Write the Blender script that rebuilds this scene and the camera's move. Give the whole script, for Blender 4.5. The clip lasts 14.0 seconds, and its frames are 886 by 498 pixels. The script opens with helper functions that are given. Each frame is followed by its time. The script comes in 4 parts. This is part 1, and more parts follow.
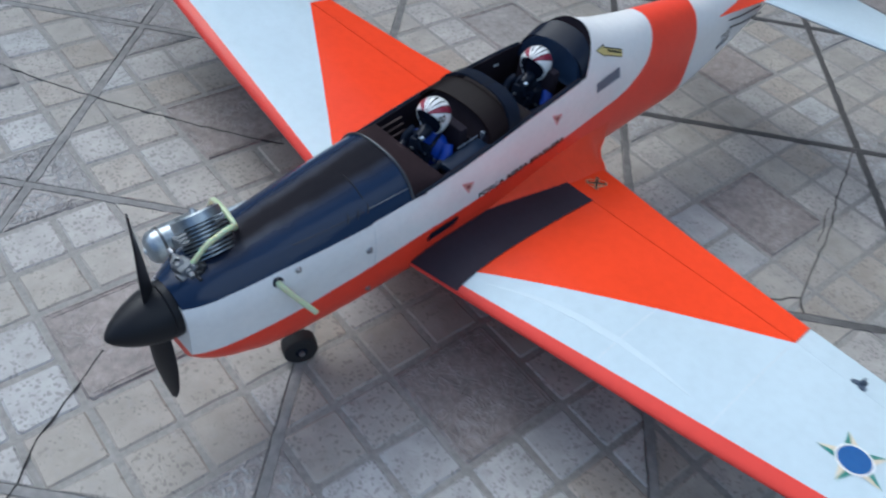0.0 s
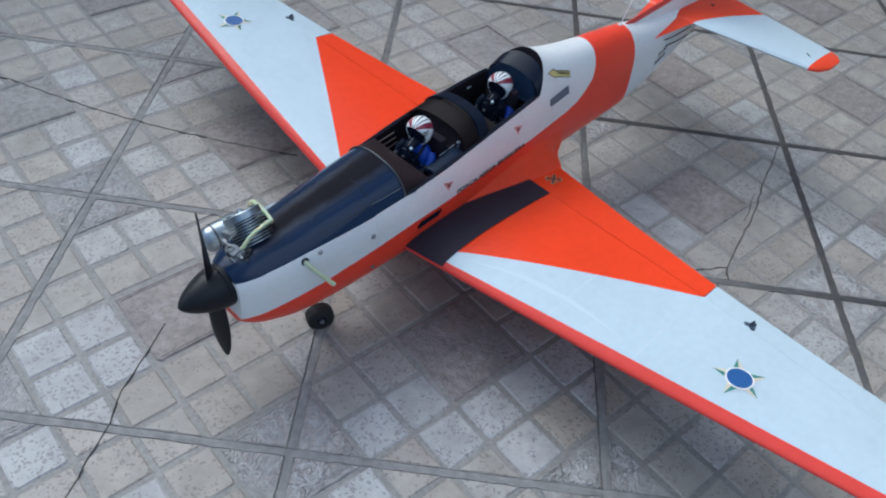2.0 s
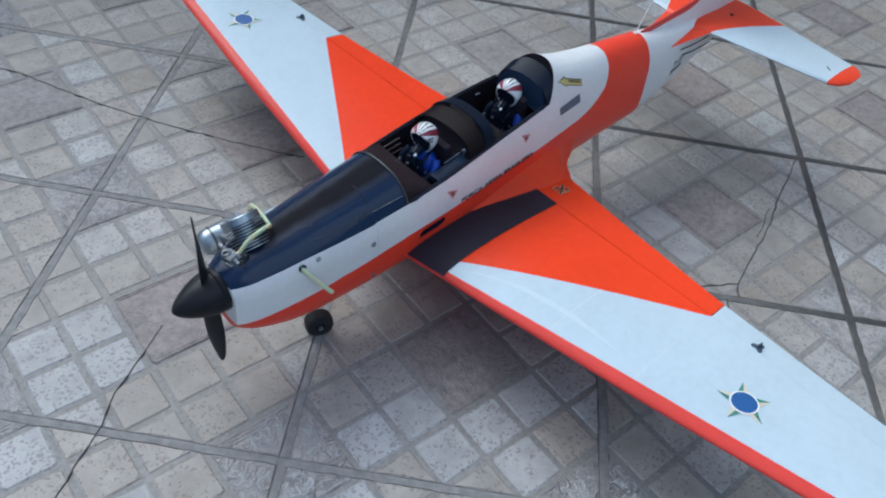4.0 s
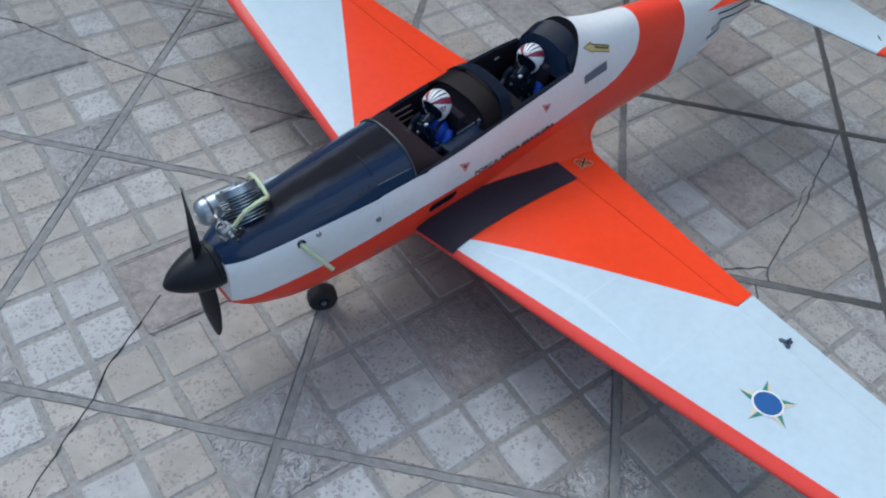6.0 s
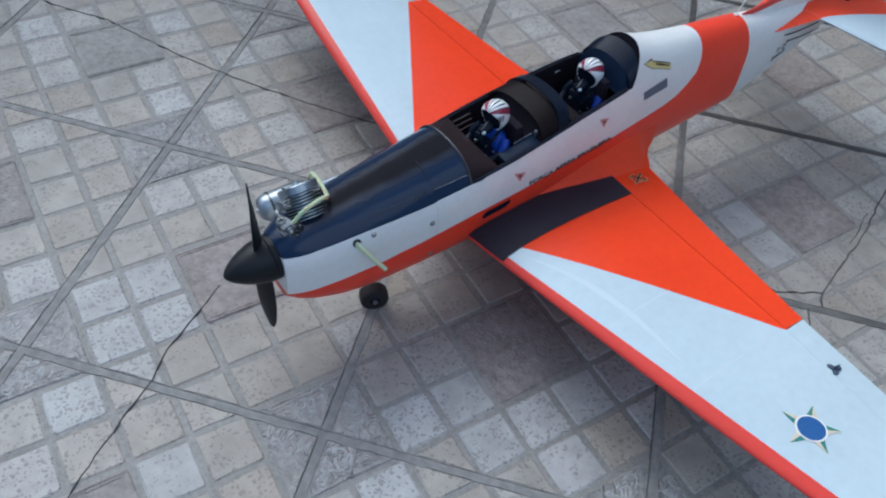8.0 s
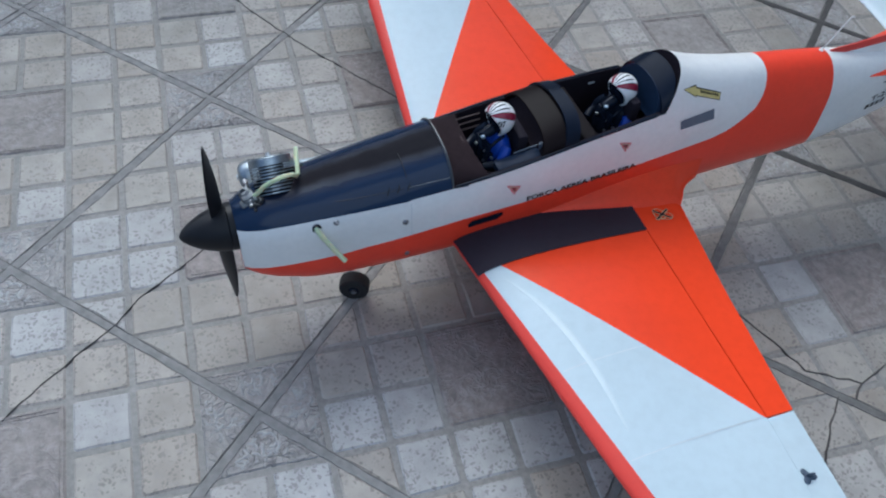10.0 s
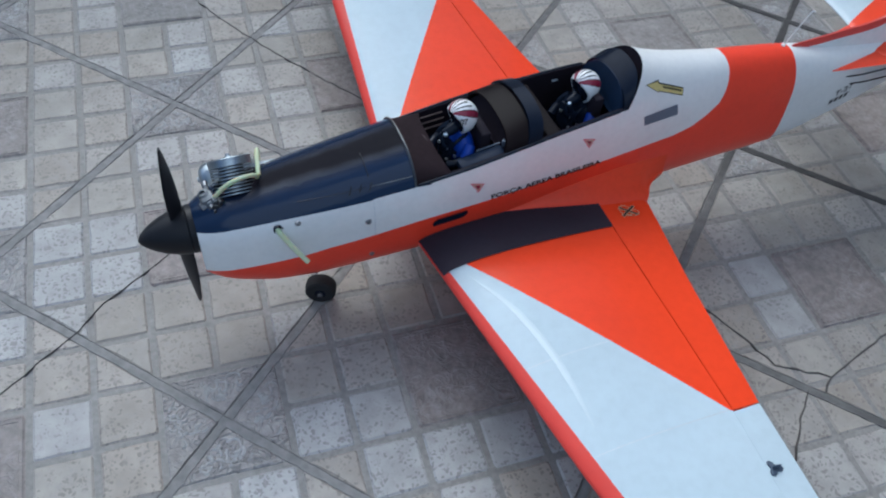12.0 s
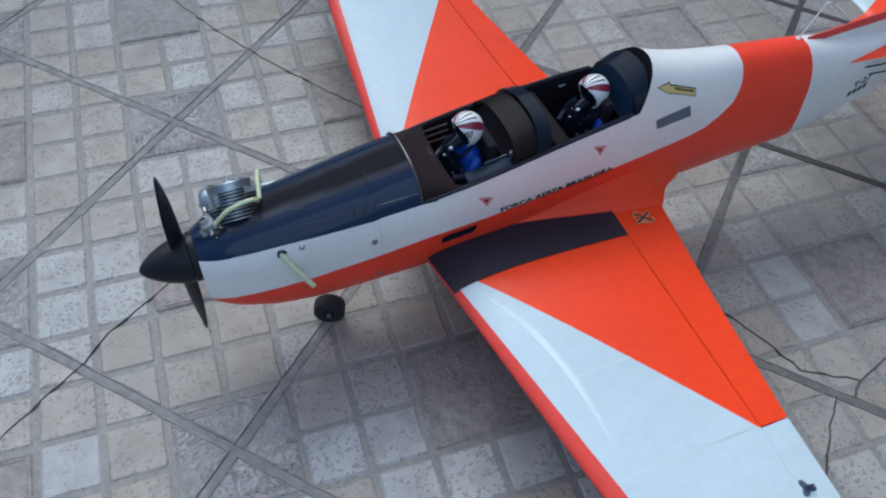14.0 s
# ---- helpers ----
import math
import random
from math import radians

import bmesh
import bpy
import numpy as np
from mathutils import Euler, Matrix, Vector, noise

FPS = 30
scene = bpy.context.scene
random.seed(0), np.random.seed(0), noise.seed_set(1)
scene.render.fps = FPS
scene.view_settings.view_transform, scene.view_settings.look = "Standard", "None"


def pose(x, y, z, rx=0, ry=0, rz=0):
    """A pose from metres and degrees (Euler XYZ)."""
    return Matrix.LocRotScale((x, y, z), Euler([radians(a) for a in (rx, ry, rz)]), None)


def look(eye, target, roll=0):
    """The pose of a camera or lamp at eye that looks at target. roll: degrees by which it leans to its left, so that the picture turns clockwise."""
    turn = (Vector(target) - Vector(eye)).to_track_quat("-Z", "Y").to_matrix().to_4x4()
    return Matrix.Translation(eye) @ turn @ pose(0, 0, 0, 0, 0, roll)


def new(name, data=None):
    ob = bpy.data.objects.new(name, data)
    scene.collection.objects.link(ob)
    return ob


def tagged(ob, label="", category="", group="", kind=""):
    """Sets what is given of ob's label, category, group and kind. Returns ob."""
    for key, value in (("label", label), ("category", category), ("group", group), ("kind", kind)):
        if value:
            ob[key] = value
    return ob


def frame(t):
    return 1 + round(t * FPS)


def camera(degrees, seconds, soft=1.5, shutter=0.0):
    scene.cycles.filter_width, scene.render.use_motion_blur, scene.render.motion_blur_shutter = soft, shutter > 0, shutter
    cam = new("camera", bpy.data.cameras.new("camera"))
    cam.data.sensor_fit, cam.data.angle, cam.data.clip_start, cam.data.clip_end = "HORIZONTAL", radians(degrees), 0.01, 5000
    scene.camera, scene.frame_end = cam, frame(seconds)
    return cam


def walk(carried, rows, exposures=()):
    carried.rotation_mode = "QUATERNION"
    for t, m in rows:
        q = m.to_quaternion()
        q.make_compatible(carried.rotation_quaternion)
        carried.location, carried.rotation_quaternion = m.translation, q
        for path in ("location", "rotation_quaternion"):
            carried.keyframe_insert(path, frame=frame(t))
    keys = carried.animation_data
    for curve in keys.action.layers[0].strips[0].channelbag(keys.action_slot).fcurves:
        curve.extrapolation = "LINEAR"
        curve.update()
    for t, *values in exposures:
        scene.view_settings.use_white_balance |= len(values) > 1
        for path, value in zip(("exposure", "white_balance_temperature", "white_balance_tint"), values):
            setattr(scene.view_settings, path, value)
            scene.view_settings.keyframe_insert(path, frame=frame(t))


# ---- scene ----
cam = camera(57.4, 14.0, soft=2.1, shutter=0.3)
PATH = [
    (0, (-0.162, -0.344, 0.816), (0.856, 0.62, -0.611), 10.8),
    (0.5, (-0.167, -0.468, 0.906), (0.849, 0.455, -0.55), 10.4),
    (1, (-0.239, -0.497, 0.977), (0.82, 0.373, -0.479), 10.2),
    (1.5, (-0.272, -0.501, 0.979), (0.774, 0.409, -0.462), 9.4),
    (2, (-0.289, -0.49, 0.984), (0.733, 0.472, -0.44), 9.0),
    (4.3, (-0.243, -0.48, 0.978), (0.747, 0.507, -0.453), 9.5),
    (4.5, (-0.233, -0.451, 0.972), (0.764, 0.52, -0.465), 10.1),
    (5, (-0.208, -0.423, 0.963), (0.725, 0.562, -0.506), 10.3),
    (5.5, (-0.195, -0.437, 0.957), (0.705, 0.563, -0.523), 10.0),
    (6, (-0.194, -0.449, 0.956), (0.697, 0.509, -0.556), 9.6),
    (6.5, (-0.199, -0.451, 0.969), (0.663, 0.557, -0.527), 8.3),
    (7, (-0.2, -0.454, 0.968), (0.637, 0.558, -0.54), 9.1),
    (7.5, (-0.208, -0.46, 0.967), (0.616, 0.572, -0.535), 8.4),
    (8, (-0.202, -0.464, 0.972), (0.585, 0.579, -0.542), 8.3),
    (8.2, (-0.183, -0.463, 0.971), (0.559, 0.614, -0.542), 6.5),
    (10.3, (0.038, -0.496, 0.943), (0.479, 0.662, -0.627), 7.2),
    (10.5, (0.039, -0.488, 0.935), (0.513, 0.669, -0.626), 7.7),
    (11, (0.047, -0.495, 0.939), (0.525, 0.662, -0.62), 7.2),
    (11.5, (0.053, -0.501, 0.94), (0.53, 0.665, -0.613), 7.4),
    (12, (0.052, -0.508, 0.939), (0.539, 0.661, -0.609), 7.0),
    (12.5, (0.057, -0.51, 0.936), (0.546, 0.647, -0.62), 6.4),
    (13, (0.059, -0.507, 0.934), (0.541, 0.645, -0.628), 6.1),
    (13.5, (0.054, -0.501, 0.933), (0.517, 0.655, -0.632), 5.6),
    (14, (0.07, -0.468, 0.934), (0.522, 0.696, -0.628), 3.7),
]
walk(cam, [(t, look(eye, target, roll)) for t, eye, target, roll in PATH], [(0, 0.32, 5200, 0), (1, 0.21, 5200, 0), (2, 0.25, 5200, 0), (6, 0.22, 5180, 0), (14, 0.14, 5160, 0)])

# ---- light: open shade under a bright sky ----
world = bpy.data.worlds.new("sky")
scene.world = world
world.use_nodes = True
wn = world.node_tree
sky = wn.nodes.new("ShaderNodeTexSky")
sky.sky_type = "NISHITA"
sky.sun_disc = False
sky.sun_elevation = radians(49)
sky.sun_rotation = radians(-4)
wn.links.new(sky.outputs[0], wn.nodes["Background"].inputs[0])
sky.air_density, sky.dust_density = 0.7, 6.0
wn.nodes["Background"].inputs[1].default_value = 0.170
sun_data = bpy.data.lights.new("sun", "SUN")
sun_data.energy, sun_data.angle, sun_data.color = 0.5, radians(55), (1.0, 0.95, 0.87)
sun = new("sun", sun_data)
sun.matrix_world = look((0.3, -1.5, 1.9), (0.4, 0.1, 0.0))


# ---- sizes ----
S = 0.076                      # side of one small square of the floor pattern
PLANE = pose(-0.0516, 0.1504, -0.0013, -1.6, -0.47, 4.48)


# ---- materials ----
class Mat:
    """A node material with a Principled shader and small helpers."""

    def __init__(self, name, rough=0.5, metal=0.0, color=None, coat=0.0, spec=0.5):
        self.m = bpy.data.materials.new(name)
        self.m.use_nodes = True
        self.t = self.m.node_tree
        self.b = self.t.nodes["Principled BSDF"]
        self.b.inputs["Roughness"].default_value = rough
        self.b.inputs["Metallic"].default_value = metal
        self.b.inputs["Coat Weight"].default_value = coat
        self.b.inputs["Coat Roughness"].default_value = 0.12
        self.b.inputs["Specular IOR Level"].default_value = spec
        if color:
            self.b.inputs["Base Color"].default_value = (*color, 1)
        self.tc = None

    def node(self, kind, **ins):
        n = self.t.nodes.new("ShaderNode" + kind)
        for k, v in ins.items():
            n.inputs[k].default_value = v
        return n

    def link(self, a, b):
        self.t.links.new(a, b)

    def coords(self, kind="Object"):
        if not self.tc:
            self.tc = self.node("TexCoord")
        return self.tc.outputs[kind]

    def math(self, op, a, b=None):
        n = self.node("Math")
        n.operation = op
        for i, v in enumerate((a, b)):
            if v is None:
                continue
            if isinstance(v, (int, float)):
                n.inputs[i].default_value = v
            else:
                self.link(v, n.inputs[i])
        return n.outputs[0]

    def mix(self, fac, a, b, blend="MIX"):
        n = self.node("Mix")
        n.data_type = "RGBA"
        n.blend_type = blend
        for i, v in ((0, fac), (6, a), (7, b)):
            if isinstance(v, (int, float)):
                n.inputs[i].default_value = v
            elif isinstance(v, tuple):
                n.inputs[i].default_value = (*v, 1)
            else:
                self.link(v, n.inputs[i])
        return n.outputs[2]

    def noise(self, scale, detail=3.0, rough=0.55, vec=None):
        n = self.node("TexNoise", Scale=scale, Detail=detail, Roughness=rough)
        self.link(vec if vec is not None else self.coords(), n.inputs["Vector"])
        return n.outputs["Fac"]

    def ramp(self, fac, *stops):
        n = self.node("ValToRGB")
        e = n.color_ramp.elements
        while len(e) < len(stops):
            e.new(0.5)
        for el, (p, c) in zip(e, stops):
            el.position = p
            el.color = (*c, 1) if isinstance(c, tuple) else (c, c, c, 1)
        self.link(fac, n.inputs[0])
        return n.outputs[0]

    def curve(self, x, pts):
        n = self.node("FloatCurve")
        c = n.mapping.curves[0]
        for p in pts[1:-1]:
            c.points.new(*p)
        order = sorted(pts)
        for p, q in zip(c.points, order):
            p.location = q
            p.handle_type = "VECTOR"
        n.mapping.update()
        self.link(x, n.inputs["Value"])
        return n.outputs[0]

    def bump(self, height, strength, dist):
        n = self.node("Bump", Strength=strength, Distance=dist)
        self.link(height, n.inputs["Height"])
        self.link(n.outputs[0], self.b.inputs["Normal"])

    def base(self, c):
        self.link(c, self.b.inputs["Base Color"])

    def dirt(self, c, amount=0.25, scale=9.0):
        """Uneven soiling at two scales over a paint colour."""
        a = self.ramp(self.noise(scale, 5), (0.35, 1.0), (0.75, 1.0 - amount))
        b = self.ramp(self.noise(scale * 14, 3), (0.4, 1.0), (0.8, 1.0 - amount * 0.6))
        return self.mix(1.0, self.mix(1.0, c, a, "MULTIPLY"), b, "MULTIPLY")


WHITE, ORANGE, NAVY = (0.770, 0.766, 0.738), (0.78, 0.057, 0.014), (0.010, 0.021, 0.052)
REDTRIM = (0.64, 0.065, 0.050)
FILM_WHITE = (0.505, 0.588, 0.622)
RED_ORANGE = (0.83, 0.055, 0.022)


def paint(name, color, rough=0.34, amount=0.14, coat=0.0, spec=0.35):
    m = Mat(name, rough, coat=coat, spec=spec)
    m.base(m.dirt(color, amount))
    m.bump(m.noise(60, 4), 0.06, 0.002)
    return m.m


def fuselage_paint():
    m = Mat("fuselage paint", 0.34, spec=0.35)
    sep = m.node("SeparateXYZ")
    m.link(m.coords(), sep.inputs[0])
    x, z = sep.outputs[0], sep.outputs[2]
    zr = m.curve(x, [(0.0, 0.13), (0.064, 0.1425), (0.10, 0.1500), (0.149, 0.1545), (0.18, 0.1575), (0.21, 0.1635), (0.268, 0.1705), (0.334, 0.179), (0.419, 0.1855), (0.5, 0.1915),
                     (0.631, 0.198), (0.700, 0.202), (0.728, 0.209), (0.748, 0.2215), (0.766, 0.236), (0.776, 0.256), (0.782, 0.28), (0.786, 1.0), (1.0, 1.0)])
    zs = m.curve(x, [(0.0, 0.2035), (0.064, 0.2065), (0.105, 0.2135), (0.158, 0.2182), (0.235, 0.2238), (0.266, 0.2258), (0.268, 0.2272), (0.322, 0.2322), (1.0, 0.2322)])
    edge = m.math("ADD", x, m.math("MULTIPLY", z, 0.085))
    red = m.math("MULTIPLY", m.math("LESS_THAN", z, zr), m.math("LESS_THAN", edge, 0.9222))
    black = m.math("MULTIPLY", m.math("GREATER_THAN", z, zs), m.math("LESS_THAN", x, 0.34))
    c = m.mix(red, WHITE, RED_ORANGE)
    c = m.mix(black, m.dirt(c, 0.1), NAVY)
    # matt anti-glare panel along the top of the nose
    ay = m.math("ABSOLUTE", sep.outputs[1])
    glare = m.math("MULTIPLY", black, m.ramp(m.math("SUBTRACT", m.math("ADD", m.math("ADD", m.math("MULTIPLY", x, 0.050), 0.011), m.math("MULTIPLY", m.noise(30, 4, 0.65), 0.016)), ay), (0.0, 0.0), (0.020, 1.0)))
    glare = m.math("MULTIPLY", glare, m.ramp(x, (0.09, 0.0), (0.13, 1.0)))
    c = m.mix(m.math("MULTIPLY", glare, 0.85), c, m.dirt((0.0115, 0.0085, 0.0072), 0.35))
    m.link(m.math("SUBTRACT", m.math("SUBTRACT", 0.35, m.math("MULTIPLY", black, 0.13)), m.math("MULTIPLY", glare, 0.19)), m.b.inputs["Specular IOR Level"])
    m.link(m.math("ADD", m.math("MULTIPLY", glare, 0.34), m.math("SUBTRACT", 0.34, m.math("MULTIPLY", black, 0.18))), m.b.inputs["Roughness"])
    m.link(m.math("MULTIPLY", m.math("SUBTRACT", black, glare), 0.12), m.b.inputs["Coat Weight"])
    m.base(c)
    long = m.node("Mapping")
    long.inputs["Scale"].default_value = (7, 42, 42)
    m.link(m.coords(), long.inputs["Vector"])
    wrinkle = m.math("MULTIPLY", m.noise(1.0, 3, 0.55, long.outputs[0]), m.math("ADD", m.math("MULTIPLY", black, 3.4), 0.25))
    m.bump(m.math("ADD", m.noise(38, 4), wrinkle), 0.15, 0.0024)
    return m.m


def wing_paint():
    m = Mat("wing film", 0.18, spec=0.09)
    sep = m.node("SeparateXYZ")
    m.link(m.coords(), sep.inputs[0])
    x, y = sep.outputs[0], m.math("ABSOLUTE", sep.outputs[1])
    line = m.math("ADD", m.math("MULTIPLY", m.math("SUBTRACT", y, 0.127), 0.625), 0.362)
    orange = m.math("MULTIPLY", m.math("GREATER_THAN", x, line), m.math("LESS_THAN", y, 0.423))
    le = m.math("ADD", m.math("MULTIPLY", y, 0.127), 0.325)
    trim = m.math("MAXIMUM", m.math("LESS_THAN", x, le), m.math("GREATER_THAN", y, 0.733))
    c = m.mix(orange, FILM_WHITE, ORANGE)
    c = m.mix(trim, c, REDTRIM)
    m.base(m.dirt(c, 0.1, 6))
    m.bump(m.noise(22, 4), 0.10, 0.003)
    return m.m


def tail_paint():
    m = Mat("tailplane film", 0.35, spec=0.32)
    sep = m.node("SeparateXYZ")
    m.link(m.coords(), sep.inputs[0])
    x, y = sep.outputs[0], m.math("ABSOLUTE", sep.outputs[1])
    line = m.math("ADD", m.math("MULTIPLY", m.math("SUBTRACT", x, 1.066), 0.467), 0.05)
    red = m.math("MAXIMUM", m.math("LESS_THAN", y, line), m.math("GREATER_THAN", y, 0.269))
    m.base(m.dirt(m.mix(red, FILM_WHITE, ORANGE), 0.1))
    return m.m


def tile_mat(name, island, plate=False, batch=None):
    """Moulded stoneware: pale worn squares with pits, or a mauve plate with a scroll relief."""
    m = Mat(name, 0.55, spec=0.5)
    if island:
        geo = m.node("NewGeometry")
        rnd = geo.outputs["Random Per Island"]
        vec = geo.outputs["Position"]
    else:
        info = m.node("ObjectInfo")
        rnd = info.outputs["Random"]
        geo = m.node("NewGeometry")
        vec = geo.outputs["Position"]
    if plate == 1:
        tone = m.ramp(rnd, (0.0, (0.268, 0.238, 0.220)), (0.5, (0.266, 0.226, 0.206)), (1.0, (0.264, 0.246, 0.232)))
    elif batch:
        tone = m.ramp(rnd, (0.0, batch[0]), (1.0, batch[1]))
    elif plate:
        tone = m.ramp(rnd, (0.0, (0.34, 0.322, 0.302)), (1.0, (0.375, 0.345, 0.318)))
    else:
        tone = m.ramp(rnd, (0.0, (0.302, 0.276, 0.242)), (0.25, (0.352, 0.322, 0.282)), (0.45, (0.302, 0.263, 0.221)),
                      (0.65, (0.378, 0.359, 0.336)), (0.85, (0.336, 0.292, 0.245)), (1.0, (0.395, 0.389, 0.376)))
    cloud = m.ramp(m.noise(22, 5, 0.6, vec), (0.3, 0.80), (0.7, 1.12))
    wide = m.ramp(m.noise(2.6, 4, 0.5, vec), (0.3, 0.84), (0.7, 1.08))
    c = m.mix(1.0, m.mix(1.0, tone, cloud, "MULTIPLY"), wide, "MULTIPLY")
    if plate:
        n = m.node("TexNoise", Scale=46.0, Detail=2.0, Distortion=1.6)
        m.link(vec, n.inputs["Vector"])
        away = m.math("ABSOLUTE", m.math("SUBTRACT", n.outputs["Fac"], 0.5))
        ridge = m.ramp(away, (0.015, 1.0), (0.085, 0.0))
        ridge = m.math("MULTIPLY", ridge, m.ramp(m.noise(12, 2, 0.5, vec), (0.42, 0.15), (0.62, 1.0)))
        # crests mixed lighter: the light they catch is put into the colour
        c = m.mix(m.math("MULTIPLY", ridge, 0.34 if plate == 2 else 0.2), c, (0.47, 0.45, 0.43))
        c = m.mix(1.0, c, m.ramp(m.noise(75, 4, 0.7, vec), (0.32, 0.72), (0.66, 1.12)), "MULTIPLY")
        m.bump(m.math("ADD", m.math("MULTIPLY", ridge, 1.6), m.noise(150, 3, 0.6, vec)), 0.9 if plate == 2 else 0.5, 0.0026 if plate == 2 else 0.0018)
    else:
        # small elongated pits in loose clusters, more on some squares than on others
        wob = m.node("TexNoise", Scale=75.0, Detail=2.0)
        m.link(vec, wob.inputs["Vector"])
        bend = m.node("VectorMath")
        bend.operation = "SCALE"
        bend.inputs["Scale"].default_value = 0.015
        m.link(wob.outputs["Color"], bend.inputs[0])
        shift = m.node("VectorMath")
        shift.operation = "ADD"
        m.link(vec, shift.inputs[0])
        m.link(bend.outputs[0], shift.inputs[1])
        vor = m.node("TexVoronoi", Scale=150.0, Randomness=1.0)
        m.link(shift.outputs[0], vor.inputs["Vector"])
        size = m.math("ADD", m.math("MULTIPLY", m.noise(95, 2, 0.5, vec), 0.50), 0.09)
        hole = m.math("LESS_THAN", vor.outputs["Distance"], size)
        near = m.math("ADD", m.noise(26, 4, 0.7, vec), m.math("MULTIPLY", m.math("SUBTRACT", rnd, 0.5), 0.20))
        pit = m.math("MULTIPLY", hole, m.ramp(near, (0.42, 0.0), (0.48, 1.0)))
        fine = m.node("TexVoronoi", Scale=310.0, Randomness=1.0)
        m.link(shift.outputs[0], fine.inputs["Vector"])
        speck = m.math("LESS_THAN", fine.outputs["Distance"], m.math("MULTIPLY", m.noise(130, 2, 0.5, vec), 0.62))
        pit = m.math("MAXIMUM", pit, m.math("MULTIPLY", speck, m.ramp(m.noise(34, 4, 0.7, vec), (0.50, 0.0), (0.58, 0.8))))
        c = m.mix(m.math("MULTIPLY", pit, 0.5), c, (0.105, 0.092, 0.085))
        scuff = m.ramp(m.noise(48, 5, 0.75, vec), (0.54, 0.0), (0.70, 0.6))
        c = m.mix(scuff, c, (0.27, 0.25, 0.235))
        m.bump(m.math("SUBTRACT", m.noise(140, 4, 0.6, vec), m.math("MULTIPLY", pit, 1.2)), 0.22, 0.0012)
    m.base(c)
    return m.m


def floor_mat(name, dark, light, rough=0.6):
    m = Mat(name, rough)
    geo = m.node("NewGeometry")
    vec = geo.outputs["Position"]
    c = m.mix(m.ramp(m.noise(7, 5, 0.6, vec), (0.35, 0.0), (0.7, 1.0)), dark, light)
    c = m.mix(1.0, c, m.ramp(m.noise(130, 3, 0.6, vec), (0.3, 0.75), (0.7, 1.1)), "MULTIPLY")
    m.base(c)
    m.bump(m.noise(220, 3, 0.6, vec), 0.35, 0.001)
    return m.m


M_FUS, M_WING, M_TAIL = fuselage_paint(), wing_paint(), tail_paint()
M_WHITE, M_ORANGE = paint("white paint", WHITE), paint("orange paint", ORANGE)
M_TRIM = paint("red trim", REDTRIM)
M_CONSOLE = paint("console blue", (0.010, 0.020, 0.045), 0.4, 0.3, 0.0, 0.12)
M_PANEL = paint("instrument panel", (0.022, 0.018, 0.018), 0.6, 0.3, 0.0, 0.05)
M_GLOSS = paint("polished navy", (0.012, 0.018, 0.04), 0.2, 0.1, 0.3, 0.4)
M_BLACK = paint("black paint", (0.0085, 0.0125, 0.024), 0.2, 0.25, 0.0, 0.12)
M_SPIN = paint("spinner plastic", (0.013, 0.0135, 0.016), 0.42, 0.2, 0.0, 0.22)
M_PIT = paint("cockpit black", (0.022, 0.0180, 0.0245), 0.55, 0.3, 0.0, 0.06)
M_DASH = paint("dash black", (0.027, 0.0180, 0.0200), 0.55, 0.35, 0.0, 0.04)
M_ARCH = paint("arch leather", (0.0095, 0.0062, 0.0070), 0.42, 0.4, 0.0, 0.06)
M_RIB = paint("brown trim", (0.085, 0.060, 0.056), 0.5, 0.35, 0.0, 0.2)
M_RUBBER = paint("rubber", (0.02, 0.019, 0.019), 0.75, 0.2, 0.0)
M_GRIP = paint("walkway strip", (0.028, 0.022, 0.032), 0.7, 0.25, 0.0, 0.22)
M_SILVER = Mat("aluminium", 0.28, 1.0, (0.62, 0.66, 0.70)).m
def cast_metal(name, color, rough):
    m = Mat(name, rough, 0.9)
    m.base(m.dirt(color, 0.45, 60))
    m.bump(m.noise(700, 3), 0.15, 0.0005)
    return m.m


M_CAST = cast_metal("cast aluminium", (0.26, 0.275, 0.29), 0.6)
M_HEAD = cast_metal("machined aluminium", (0.40, 0.45, 0.49), 0.36)
M_DARKMETAL = Mat("dark metal", 0.4, 0.9, (0.10, 0.105, 0.11)).m
M_STEEL = Mat("steel", 0.35, 1.0, (0.36, 0.36, 0.37)).m
M_TUBE = Mat("silicone tube", 0.35, 0.0, (0.53, 0.58, 0.37)).m
M_TUBE.node_tree.nodes["Principled BSDF"].inputs["Subsurface Weight"].default_value = 0.2
M_BLUE = paint("blue cloth", (0.012, 0.05, 0.36), 0.5, 0.2, 0.1)
M_HELMET = paint("helmet white", (0.75, 0.75, 0.74), 0.25, 0.15, 0.3)
M_MAROON = paint("helmet band", (0.22, 0.012, 0.04), 0.3, 0.15, 0.3)
M_GREY = paint("grey decal", (0.13, 0.15, 0.19), 0.45, 0.15, 0.0)
M_HORN = paint("horn plastic", (0.075, 0.10, 0.14), 0.45, 0.2, 0.0)
# paler than the wing film: the streak of reflected sky is in the colour
M_FILM_SHINE = paint("lifted film", (0.54, 0.615, 0.64), 0.2, 0.05, 0.1, 0.24)
M_SEAM = paint("film overlap", (0.57, 0.605, 0.62), 0.3, 0.2, 0.0)
M_PINK = paint("pink decal", (0.62, 0.10, 0.16), 0.45, 0.15, 0.0)
M_YELLOW = paint("yellow decal", (0.64, 0.53, 0.20), 0.45, 0.15, 0.0)
M_GREEN = paint("green decal", (0.05, 0.20, 0.16), 0.4, 0.15, 0.0)
M_ROUNDEL = paint("blue decal", (0.028, 0.098, 0.275), 0.4, 0.15, 0.0)
M_INK = paint("ink", (0.007, 0.007, 0.009), 0.5, 0.1, 0.0)
